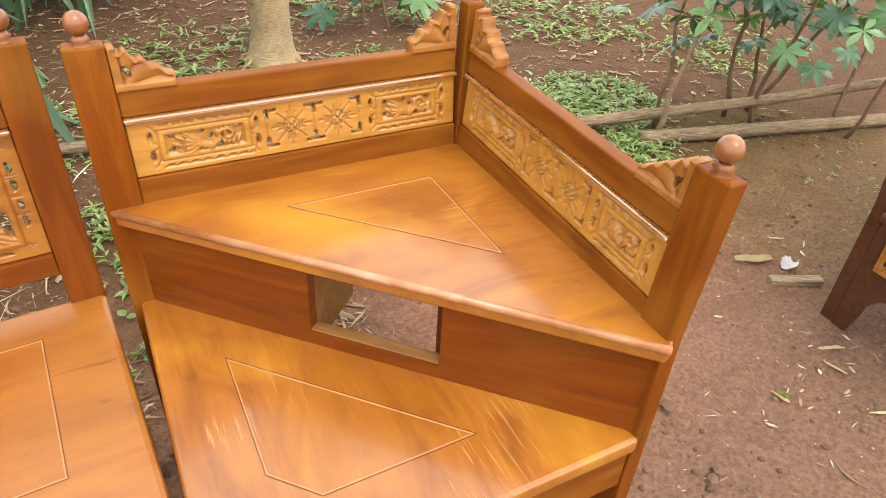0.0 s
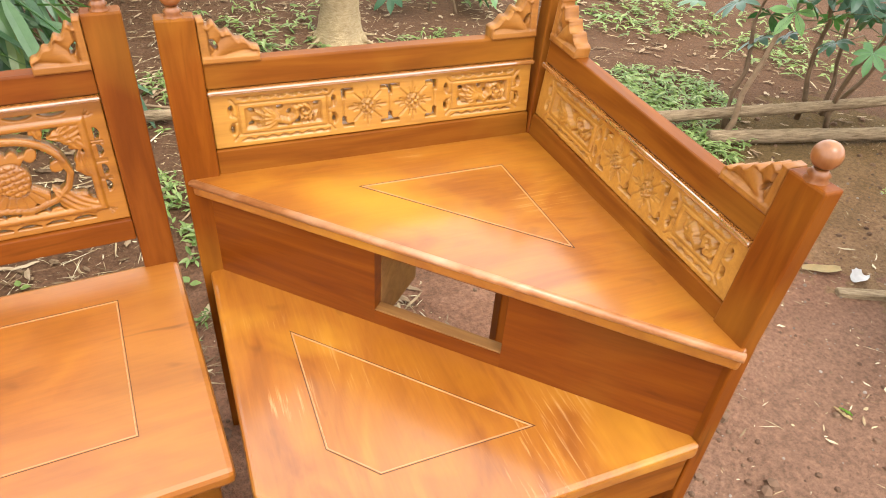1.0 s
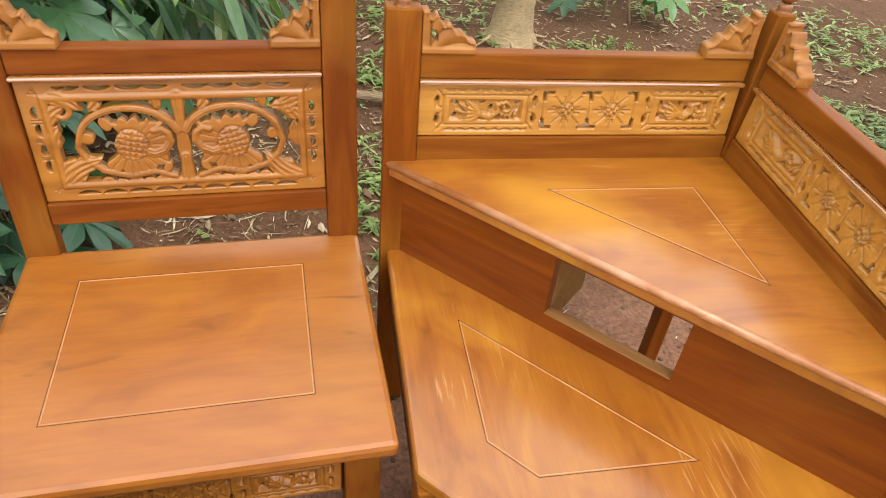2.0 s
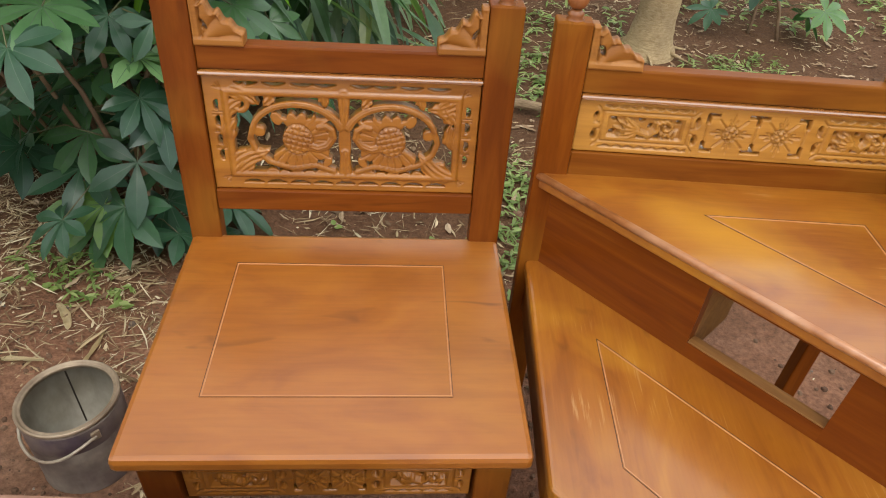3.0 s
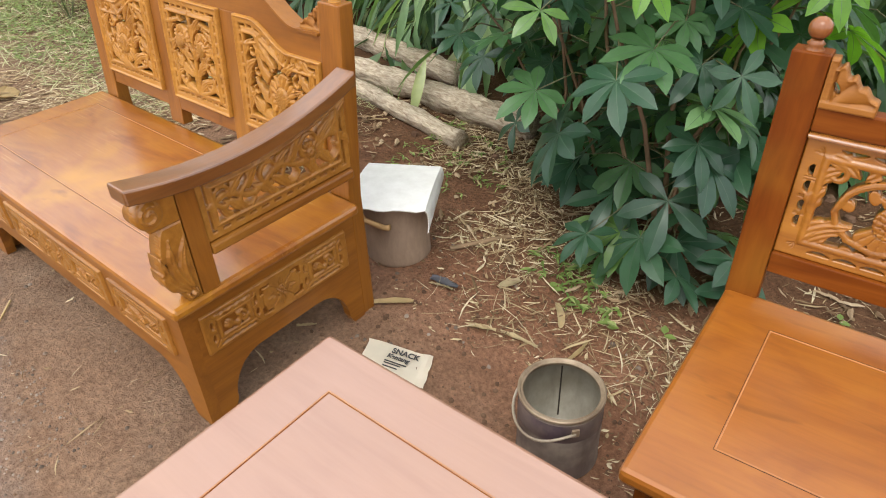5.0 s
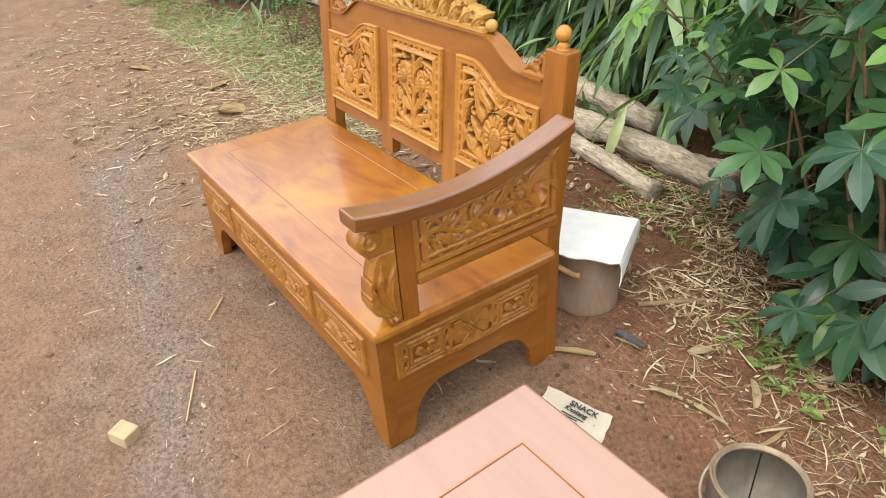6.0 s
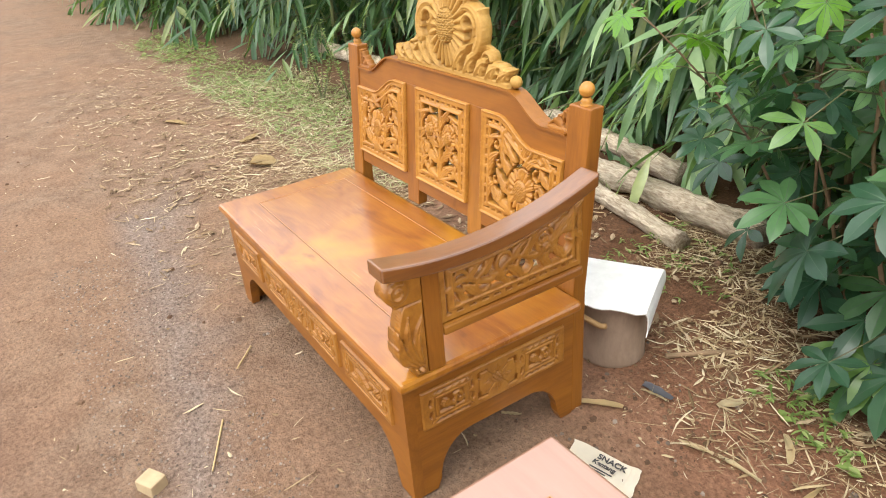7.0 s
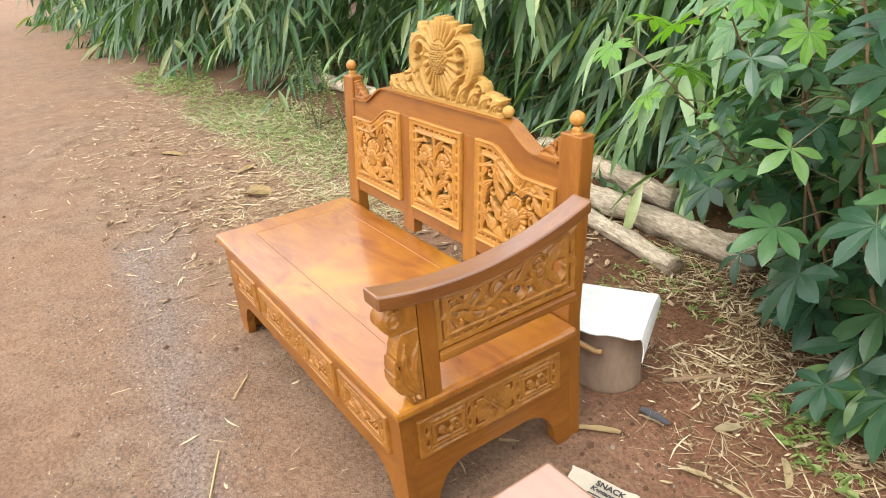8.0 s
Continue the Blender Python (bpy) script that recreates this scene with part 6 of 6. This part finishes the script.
def trunk_tree(x, y):
    """A pale ring-marked trunk with a flared foot; the crown is far overhead."""
    rng = random.Random(5)
    t = thing("tree", pose(x, y, ground_h(x, y)), "pale tan tree trunk with ring scars and a flared foot", "tree")
    b = bmesh.new()
    rings, sides = [], 22
    for k in range(90):
        z = -0.06 + k * 0.035
        r = 0.088 - 0.008 * z + 0.05 * math.exp(-max(z, 0) / 0.05) + (0.004 if k % 5 == 0 else 0.0) + 0.0015 * math.sin(k * 1.9)
        rings.append([b.verts.new((r * (1 + 0.05 * math.sin(3 * a + k * 0.05) + 0.03 * noise.noise((math.cos(a), math.sin(a), z * 4))) * math.cos(a) + 0.03 * z, r * (1 + 0.05 * math.sin(3 * a)) * math.sin(a), z)) for a in [2 * math.pi * q / sides for q in range(sides)]])
    for lo, hi in zip(rings, rings[1:]):
        for q in range(sides):
            b.faces.new((lo[q], lo[(q + 1) % sides], hi[(q + 1) % sides], hi[q]))
    b.faces.new(rings[-1])
    part("trunk", b, trunk_bark, t, smooth=True)
    for k in range(6):
        a = k * 1.1
        pts = [(0.09 * math.cos(a), 0.09 * math.sin(a), 0.03), (0.16 * math.cos(a + 0.2), 0.16 * math.sin(a + 0.2), 0.008), (0.27 * math.cos(a + 0.3), 0.27 * math.sin(a + 0.3), -0.02)]
        part("root", tube(pts, [0.012, 0.005, 0.002], 6), trunk_bark, t, smooth=True)
    for k in range(26):
        o = new("leaf", rng.choice(LEAVES))
        o.parent = t
        a = k * 2.4
        o.matrix_local = Matrix.Translation((0.1 + 0.5 * math.cos(a) * rng.random(), 0.5 * math.sin(a) * rng.random(), 3.05 + 0.2 * rng.random())) @ Matrix.Rotation(a, 4, "Z") @ Matrix.Rotation(0.5, 4, "Y") @ Matrix.Scale(2.6, 4)


trunk_tree(0.62, 2.45)


# logs and poles
def log(name, a, b, r, material, label, category, seed, sag=0.0, bumps=0.12, sides=14):
    rng = random.Random(seed)
    a, b = Vector(a), Vector(b)
    t = bmesh.new()
    axis = (b - a).normalized()
    q = axis.to_track_quat("X", "Z").to_matrix()
    L, n, rings = (b - a).length, 40, []
    for k in range(n + 1):
        u = k / n
        ring = []
        for s in range(sides):
            ang = 2 * math.pi * s / sides
            rr = r * (1.08 - 0.16 * u) * (1 + bumps * noise.noise((u * L * 6 + seed, math.cos(ang) * 1.4, math.sin(ang) * 1.4)) + 0.5 * bumps * noise.noise((u * L * 17 + seed, math.cos(ang) * 3.5, math.sin(ang) * 3.5)))
            ring.append(t.verts.new((u * L - L / 2, rr * math.cos(ang), rr * math.sin(ang) + sag * math.sin(math.pi * u))))
        rings.append(ring)
    for lo, hi in zip(rings, rings[1:]):
        for s in range(sides):
            t.faces.new((lo[s], lo[(s + 1) % sides], hi[(s + 1) % sides], hi[s]))
    t.faces.new(rings[0][::-1])
    t.faces.new(rings[-1])
    ob = new(name, link_mesh(name, t, material, True))
    ob.matrix_world = Matrix.Translation((a + b) / 2) @ q.to_4x4()
    return tagged(ob, label, category)


def on(x, y, up):
    return (x, y, ground_h(x, y) + up)


log("log", on(-1.90, 1.05, 0.030), on(-2.90, 1.27, 0.030), 0.034, log_bark, "slim weathered tan log lying on straw", "log", 1, bumps=0.28, sides=22)
log("log", on(-1.73, 1.26, 0.045), on(-2.95, 1.34, 0.045), 0.050, log_bark, "thick weathered log with flaking bark", "log", 2, bumps=0.5, sides=24)
log("log", on(-2.25, 1.50, 0.055), on(-3.3, 1.68, 0.06), 0.046, log_bark, "thick weathered log with flaking bark", "log", 3, bumps=0.4, sides=24)
log("log", on(-6.6, 1.66, 0.05), on(-4.4, 1.68, 0.05), 0.055, log_bark, "grey log lying along the road's edge", "log", 4)
log("pole", on(1.53, 1.32, 0.05), on(3.4, 0.72, 0.29), 0.021, pole_bark, "long grey-brown pole propped on the stems", "pole", 5, -0.02, 0.06)
log("pole", on(1.72, 1.15, 0.03), on(3.6, 0.69, 0.045), 0.026, pole_bark, "long grey-brown pole lying on the earth", "pole", 6, 0.0, 0.08)
log("stick", on(-1.535, 0.545, 0.008), on(-1.435, 0.70, 0.012), 0.007, twig_mat, "short reddish-brown stick on straw", "stick", 7, 0, 0.1, 8)
log("stick", on(-0.35, 1.85, 0.03), on(0.25, 1.72, 0.03), 0.02, pole_bark, "bent grey branch lying on the earth", "branch", 8, 0.01, 0.2, 10)
log("stick", on(-0.95, 2.05, 0.06), on(-0.15, 1.9, 0.02), 0.007, twig_mat, "thin dry branch behind the chair", "branch", 9, 0.03, 0.2, 8)
log("stick", on(-2.33, -0.345, 0.006), on(-2.24, -0.415, 0.01), 0.003, husk_mat, "short broken twig on the road", "twig", 10, 0, 0.1, 6)
log("stick", on(-2.06, -0.515, 0.004), on(-1.9, -0.59, 0.005), 0.0025, husk_mat, "thin pale twig on the gravel", "twig", 12, 0, 0.1, 6)


def husk(x, y, yaw, length, width, label, seed, material=None, curl=0.5, name="bamboo_husk", category="husk"):
    """A single dry curled sheath lying on the earth."""
    rng = random.Random(seed)
    b = bmesh.new()
    n, rows = 9, []
    for k in range(n + 1):
        u = k / n
        w = width * (0.35 + 0.65 * math.sin(math.pi * (0.12 + 0.8 * u))) * rng.uniform(0.9, 1.1)
        off = 0.06 * length * math.sin(3 * u + seed)
        rows.append([b.verts.new((u * length - length / 2, off + t * w / 2, 0.004 + curl * w * 0.4 * t * t + 0.004 * rng.random())) for t in (-1, -0.5, 0, 0.5, 1)])
    for lo, hi in zip(rows, rows[1:]):
        for k in range(4):
            b.faces.new((lo[k], lo[k + 1], hi[k + 1], hi[k]))
    bmesh.ops.solidify(b, geom=b.faces[:], thickness=0.0012)
    ob = new(name, link_mesh(name, b, material or husk_mat, True))
    ob.matrix_world = Matrix.Translation(on(x, y, 0.001)) @ Matrix.Rotation(yaw, 4, "Z")
    return tagged(ob, label, category)


DRY = "dry pale bamboo husk lying on the earth"
for i_, (x, y, yaw, length, width) in enumerate(((-1.505, 0.27, 0.55, 0.11, 0.022), (-1.30, 0.36, 0.35, 0.10, 0.018), (-1.23, 0.40, 0.2, 0.16, 0.014), (-1.33, 0.55, 1.3, 0.07, 0.03), (-1.08, 0.47, 1.6, 0.13, 0.012),
        (-1.18, 0.56, 2.2, 0.10, 0.02), (-1.12, 0.36, 2.6, 0.09, 0.012), (-1.45, 0.40, 0.1, 0.07, 0.01), (-2.42, -0.06, 1.9, 0.09, 0.02), (-1.74, -0.02, 0.6, 0.08, 0.012), (-1.62, 0.08, 0.9, 0.05, 0.012),
        (1.53, 0.40, -0.35, 0.12, 0.035), (1.78, 0.20, -0.6, 0.10, 0.03), (1.41, 0.03, -0.5, 0.075, 0.012), (1.36, -0.02, 1.8, 0.06, 0.010), (1.15, -0.03, 1.9, 0.045, 0.010), (-3.35, 0.16, 1.2, 0.13, 0.10), (-3.85, 0.25, 0.6, 0.15, 0.12),
        (-4.3, 0.35, 2.0, 0.16, 0.05), (-3.2, 0.05, 0.2, 0.12, 0.03), (-5.0, 0.1, 0.4, 0.2, 0.05), (-0.55, 0.66, 0.3, 0.12, 0.02), (-0.15, 0.78, 1.1, 0.13, 0.018), (0.02, 1.0, 1.7, 0.12, 0.02), (0.05, 1.25, 0.8, 0.16, 0.02), (-0.7, 0.8, 2.5, 0.12, 0.02))):
    husk(x, y, yaw, length, width, DRY, 300 + i_)
husk(-1.452, 0.417, 0.25, 0.085, 0.03, "dark grey dried leaf lying on the earth", 77, grey_feather, 0.4, "dry_leaf", "leaf")
husk(-2.1, -0.10, 0.2, 0.05, 0.03, "small yellowish leaf on the road", 78, husk_mat, 0.3, "dry_leaf", "leaf")
husk(1.16, -0.03, 1.9, 0.03, 0.009, "small yellow leaf on the earth", 79, leaf_young, 0.3, "dry_leaf", "leaf")
husk(1.60, 0.33, 0.1, 0.06, 0.05, "crumpled white scrap beside a plank", 80, white_scrap, 1.0, "paper_scrap", "scrap")


# ---- small things ----
def plank(x, y, yaw, l, w, h, label, material, name="plank", category="plank"):
    b = box(-l / 2, l / 2, -w / 2, w / 2, 0, h, 0.003)
    for v in b.verts:
        v.co += 0.12 * min(w, h) * noise.noise_vector(v.co * 40 + Vector((x, y, 0)) * 9)
    ob = new(name, link_mesh(name, b, material))
    ob.matrix_world = Matrix.Translation(on(x, y, -0.004)) @ Matrix.Rotation(yaw, 4, "Z")
    return tagged(ob, label, category)


plank(1.56, 0.27, -0.42, 0.16, 0.03, 0.02, "short grey offcut plank lying on the earth", pole_bark)
plank(-1.945, -0.717, 0.5, 0.055, 0.045, 0.032, "small pale offcut block of bare wood", offcut_wood, "wood_block", "block")
plank(-2.85, -0.03, 0.9, 0.06, 0.035, 0.03, "small pale offcut block of bare wood", offcut_wood, "wood_block", "block")
plank(0.13, 1.55, 1.0, 0.07, 0.045, 0.012, "bright green plastic piece on the earth", green_plastic, "plastic_piece", "plastic")


def paint_can(x, y, r, h):
    t = thing("paint_can", pose(x, y, ground_h(x, y) - 0.003), "empty stained grey metal paint can with wire handle", "can")
    wall = [(r * 0.97, 0.0), (r, 0.004), (r * 0.985, 0.010), (r * 0.985, h * 0.5), (r * 0.99, h * 0.52), (r * 0.985, h * 0.54), (r * 0.985, h - 0.012), (r * 0.965, h - 0.010), (r * 0.965, 0.008)]
    b = lathe(wall, 0, 0, 40, None, True)
    part("body", b, tin_body, t, "grey tin wall streaked with dark stain", True)
    part("rim", lathe([(r * 0.975, h - 0.010), (r * 1.01, h - 0.007), (r * 1.012, h - 0.003), (r * 0.985, h), (r * 0.955, h - 0.001), (r * 0.945, h - 0.005), (r * 0.915, h - 0.006), (r * 0.885, h - 0.003), (r * 0.872, h - 0.006), (r * 0.875, h - 0.012), (r * 0.975, h - 0.013)], 0, 0, 40, None, False), tin_rim, t, "worn brassy rim", True)
    part("label_band", lathe([(r * 0.9855, h * 0.66), (r * 0.9905, h * 0.665), (r * 0.9905, h - 0.016), (r * 0.9855, h - 0.015)], 0, 0, 40, None, False), tin_band, t, "dark purplish remains of a painted band", True)
    bm = bmesh.new()
    inner = [(0.876 * r, h - 0.011), (0.955 * r, h - 0.016), (0.955 * r, 0.012), (0.5 * r, 0.010), (0.01, 0.010)]
    rings = [[bm.verts.new((q * math.cos(2 * math.pi * k / 40), q * math.sin(2 * math.pi * k / 40), z)) for k in range(40)] for q, z in inner]
    for lo, hi in zip(rings, rings[1:]):
        for k in range(40):
            bm.faces.new((lo[k], hi[k], hi[(k + 1) % 40], lo[(k + 1) % 40]))
    part("lining", bm, tin_inside, t, "dusty grey inside with a seam", True)
    part("seam", turned(box(-0.0016, 0.0016, 0.944 * r, 0.9535 * r, 0.012, h - 0.02, 0), Matrix.Rotation(radians(30), 4, "Z")), black_tin, t, "dark seam down the inside")
    for s in (-1, 1):
        part("ear", turned(box(-0.008, 0.008, -0.003, 0.003, -0.010, 0.010, 0.002), Matrix.Rotation(radians(-40), 4, "Z") @ Matrix.Translation((s * (r + 0.001), 0, h - 0.032)) @ Matrix.Rotation(radians(90), 4, "Z")), tin_rim, t)
    hoop = []
    for k in range(17):
        a = math.pi * k / 16
        hoop.append(Matrix.Rotation(radians(-40), 4, "Z") @ Vector(((r + 0.004) * math.cos(a), -(r + 0.007) * math.sin(a) ** 0.7, h - 0.032 - 0.04 * math.sin(a))))
    part("handle", tube(hoop, 0.003, 8), tin_wire, t, "pale bent wire handle", True)
    return t


paint_can(-0.966, 0.208, 0.0885, 0.187)


def card_on_drum(x, y, r, h):
    z = ground_h(x, y) - 0.003
    t = thing("drum", pose(x, y, z), "dusty brown drum standing on the earth", "drum")
    part("body", lathe([(r * 0.96, 0), (r, 0.006), (r * 0.98, 0.014), (r * 0.985, h - 0.02), (r * 1.02, h - 0.012), (r * 1.02, h), (r * 0.9, h), (r * 0.9, h - 0.005)], 0, 0, 36), drum_brown, t, smooth=True)
    part("handle", turned(tube([(-0.045, -0.012, 0.01), (-0.03, -0.016, 0.0), (0.03, -0.016, -0.008), (0.045, -0.012, -0.004)], 0.008, 8), Matrix.Rotation(radians(12), 4, "Z") @ Matrix.Translation((0, -r, h - 0.045))), wood_bare, t, "bare wooden grip", True)
    c = thing("cardboard_sheet", pose(x, y, z + h), "torn white cardboard sheet folded over the brown drum", "cardboard")
    rng = random.Random(3)
    for name, material, lift in (("face", card_white, 0.0026), ("backing", card_brown, 0.0)):
        bm = bmesh.new()
        rows = []
        n = 14
        for i in range(n + 1):
            u = i / n
            row = []
            for j in range(n + 1):
                w = j / n
                if w <= 0.72:
                    px, pz = -0.105 + 0.225 * w / 0.72, 0.004 + 0.010 * math.sin(math.pi * u) * (1 - w) - 0.02 * (0.5 - u) ** 2
                else:
                    k = (w - 0.72) / 0.28
                    px, pz = 0.12 + 0.006 * math.sin(k * 2.2), 0.004 - k * (0.075 - 0.03 * u)
                py = -0.125 + 0.25 * u + (0.010 * noise.noise((w * 9, 2.0, 0.5)) if i == 0 else 0.0) - 0.012 * (w < 0.72) * (1 - u) * math.sin(w * 4.2)
                row.append(bm.verts.new((px, py, pz)))
            rows.append(row)
        for i in range(n):
            for j in range(n):
                bm.faces.new((rows[i][j], rows[i][j + 1], rows[i + 1][j + 1], rows[i + 1][j]))
        bmesh.ops.recalc_face_normals(bm, faces=bm.faces[:])
        if bm.faces[:][0].normal.z < 0:
            bmesh.ops.reverse_faces(bm, faces=bm.faces[:])
        bmesh.ops.solidify(bm, geom=bm.faces[:], thickness=0.0022)
        for v_ in bm.verts:
            v_.co += Vector((0.5, 0, 1)).normalized() * lift
        ob = part(name, bm, material, c)
    c.matrix_world = pose(x - 0.017, y + 0.012, z + h, 0, 0, 30) @ Matrix.Scale(0.95, 4)


card_on_drum(-1.658, 0.464, 0.092, 0.20)


def paper_sheet():
    """A torn flattened paper bag with print on it."""
    m = Matrix.Translation(on(-1.366, 0.141, 0.007)) @ Matrix.Rotation(-math.atan((ground_h(-1.30, 0.16) - ground_h(-1.44, 0.16)) / 0.14), 4, "Y") @ Matrix.Rotation(radians(24), 4, "Z") @ Matrix.Scale(0.9, 4)
    t = thing("paper_bag", m, "torn flattened cream paper bag with dark print", "paper")
    rng = random.Random(8)
    bm = bmesh.new()
    rows = []
    for i in range(9):
        row = []
        for j in range(15):
            x, y = -0.095 + 0.18 * j / 14, -0.058 + 0.105 * i / 8
            tear = 0.003 * noise.noise((x * 40, y * 40, 5)) * (i in (0, 8)) + 0.003 * noise.noise((y * 50, x * 30, 9)) * (j in (0, 14))
            row.append(bm.verts.new((x + tear, y + tear + 0.02 * x, 0.0015 * noise.noise((x * 14, y * 14, 2)) + 0.006 * (j > 12) * (i / 8))))
        rows.append(row)
    for i in range(8):
        for j in range(14):
            bm.faces.new((rows[i][j], rows[i][j + 1], rows[i + 1][j + 1], rows[i + 1][j]))
    bmesh.ops.solidify(bm, geom=bm.faces[:], thickness=0.001)
    sheet = part("sheet", bm, paper_cream, t)
    for body, size, x, y, slant in (("SNACK", 0.023, -0.026, 0.018, 0.1), ("Kentang", 0.018, -0.033, 0.000, 0.25)):
        cu = bpy.data.curves.new("print", "FONT")
        cu.body, cu.size, cu.shear, cu.extrude, cu.offset = body, size, slant, 0.0006, 0.0006
        ob = new("print", cu)
        me = bpy.data.meshes.new_from_object(ob)
        bpy.data.objects.remove(ob)
        me.materials.append(ink)
        o = new("print", me)
        o.parent, o.matrix_local = sheet, Matrix.Translation((x, y, 0.0052))
    for y, w in ((-0.011, 0.06), (-0.018, 0.045), (-0.028, 0.04)):
        part("print_bar", box(-0.035, -0.035 + w, y - 0.0012, y + 0.0012, 0.0030, 0.0052, 0), ink, sheet)


paper_sheet()


def black_pot(x, y):
    t = thing("pot", pose(x, y, ground_h(x, y) - 0.004), "sooty black pot standing by the logs", "pot")
    part("body", lathe([(0.04, 0), (0.052, 0.006), (0.055, 0.05), (0.052, 0.15), (0.056, 0.155), (0.056, 0.162), (0.048, 0.162), (0.046, 0.15)], 0, 0, 24), black_tin, t, smooth=True)


black_pot(-2.47, 0.95)
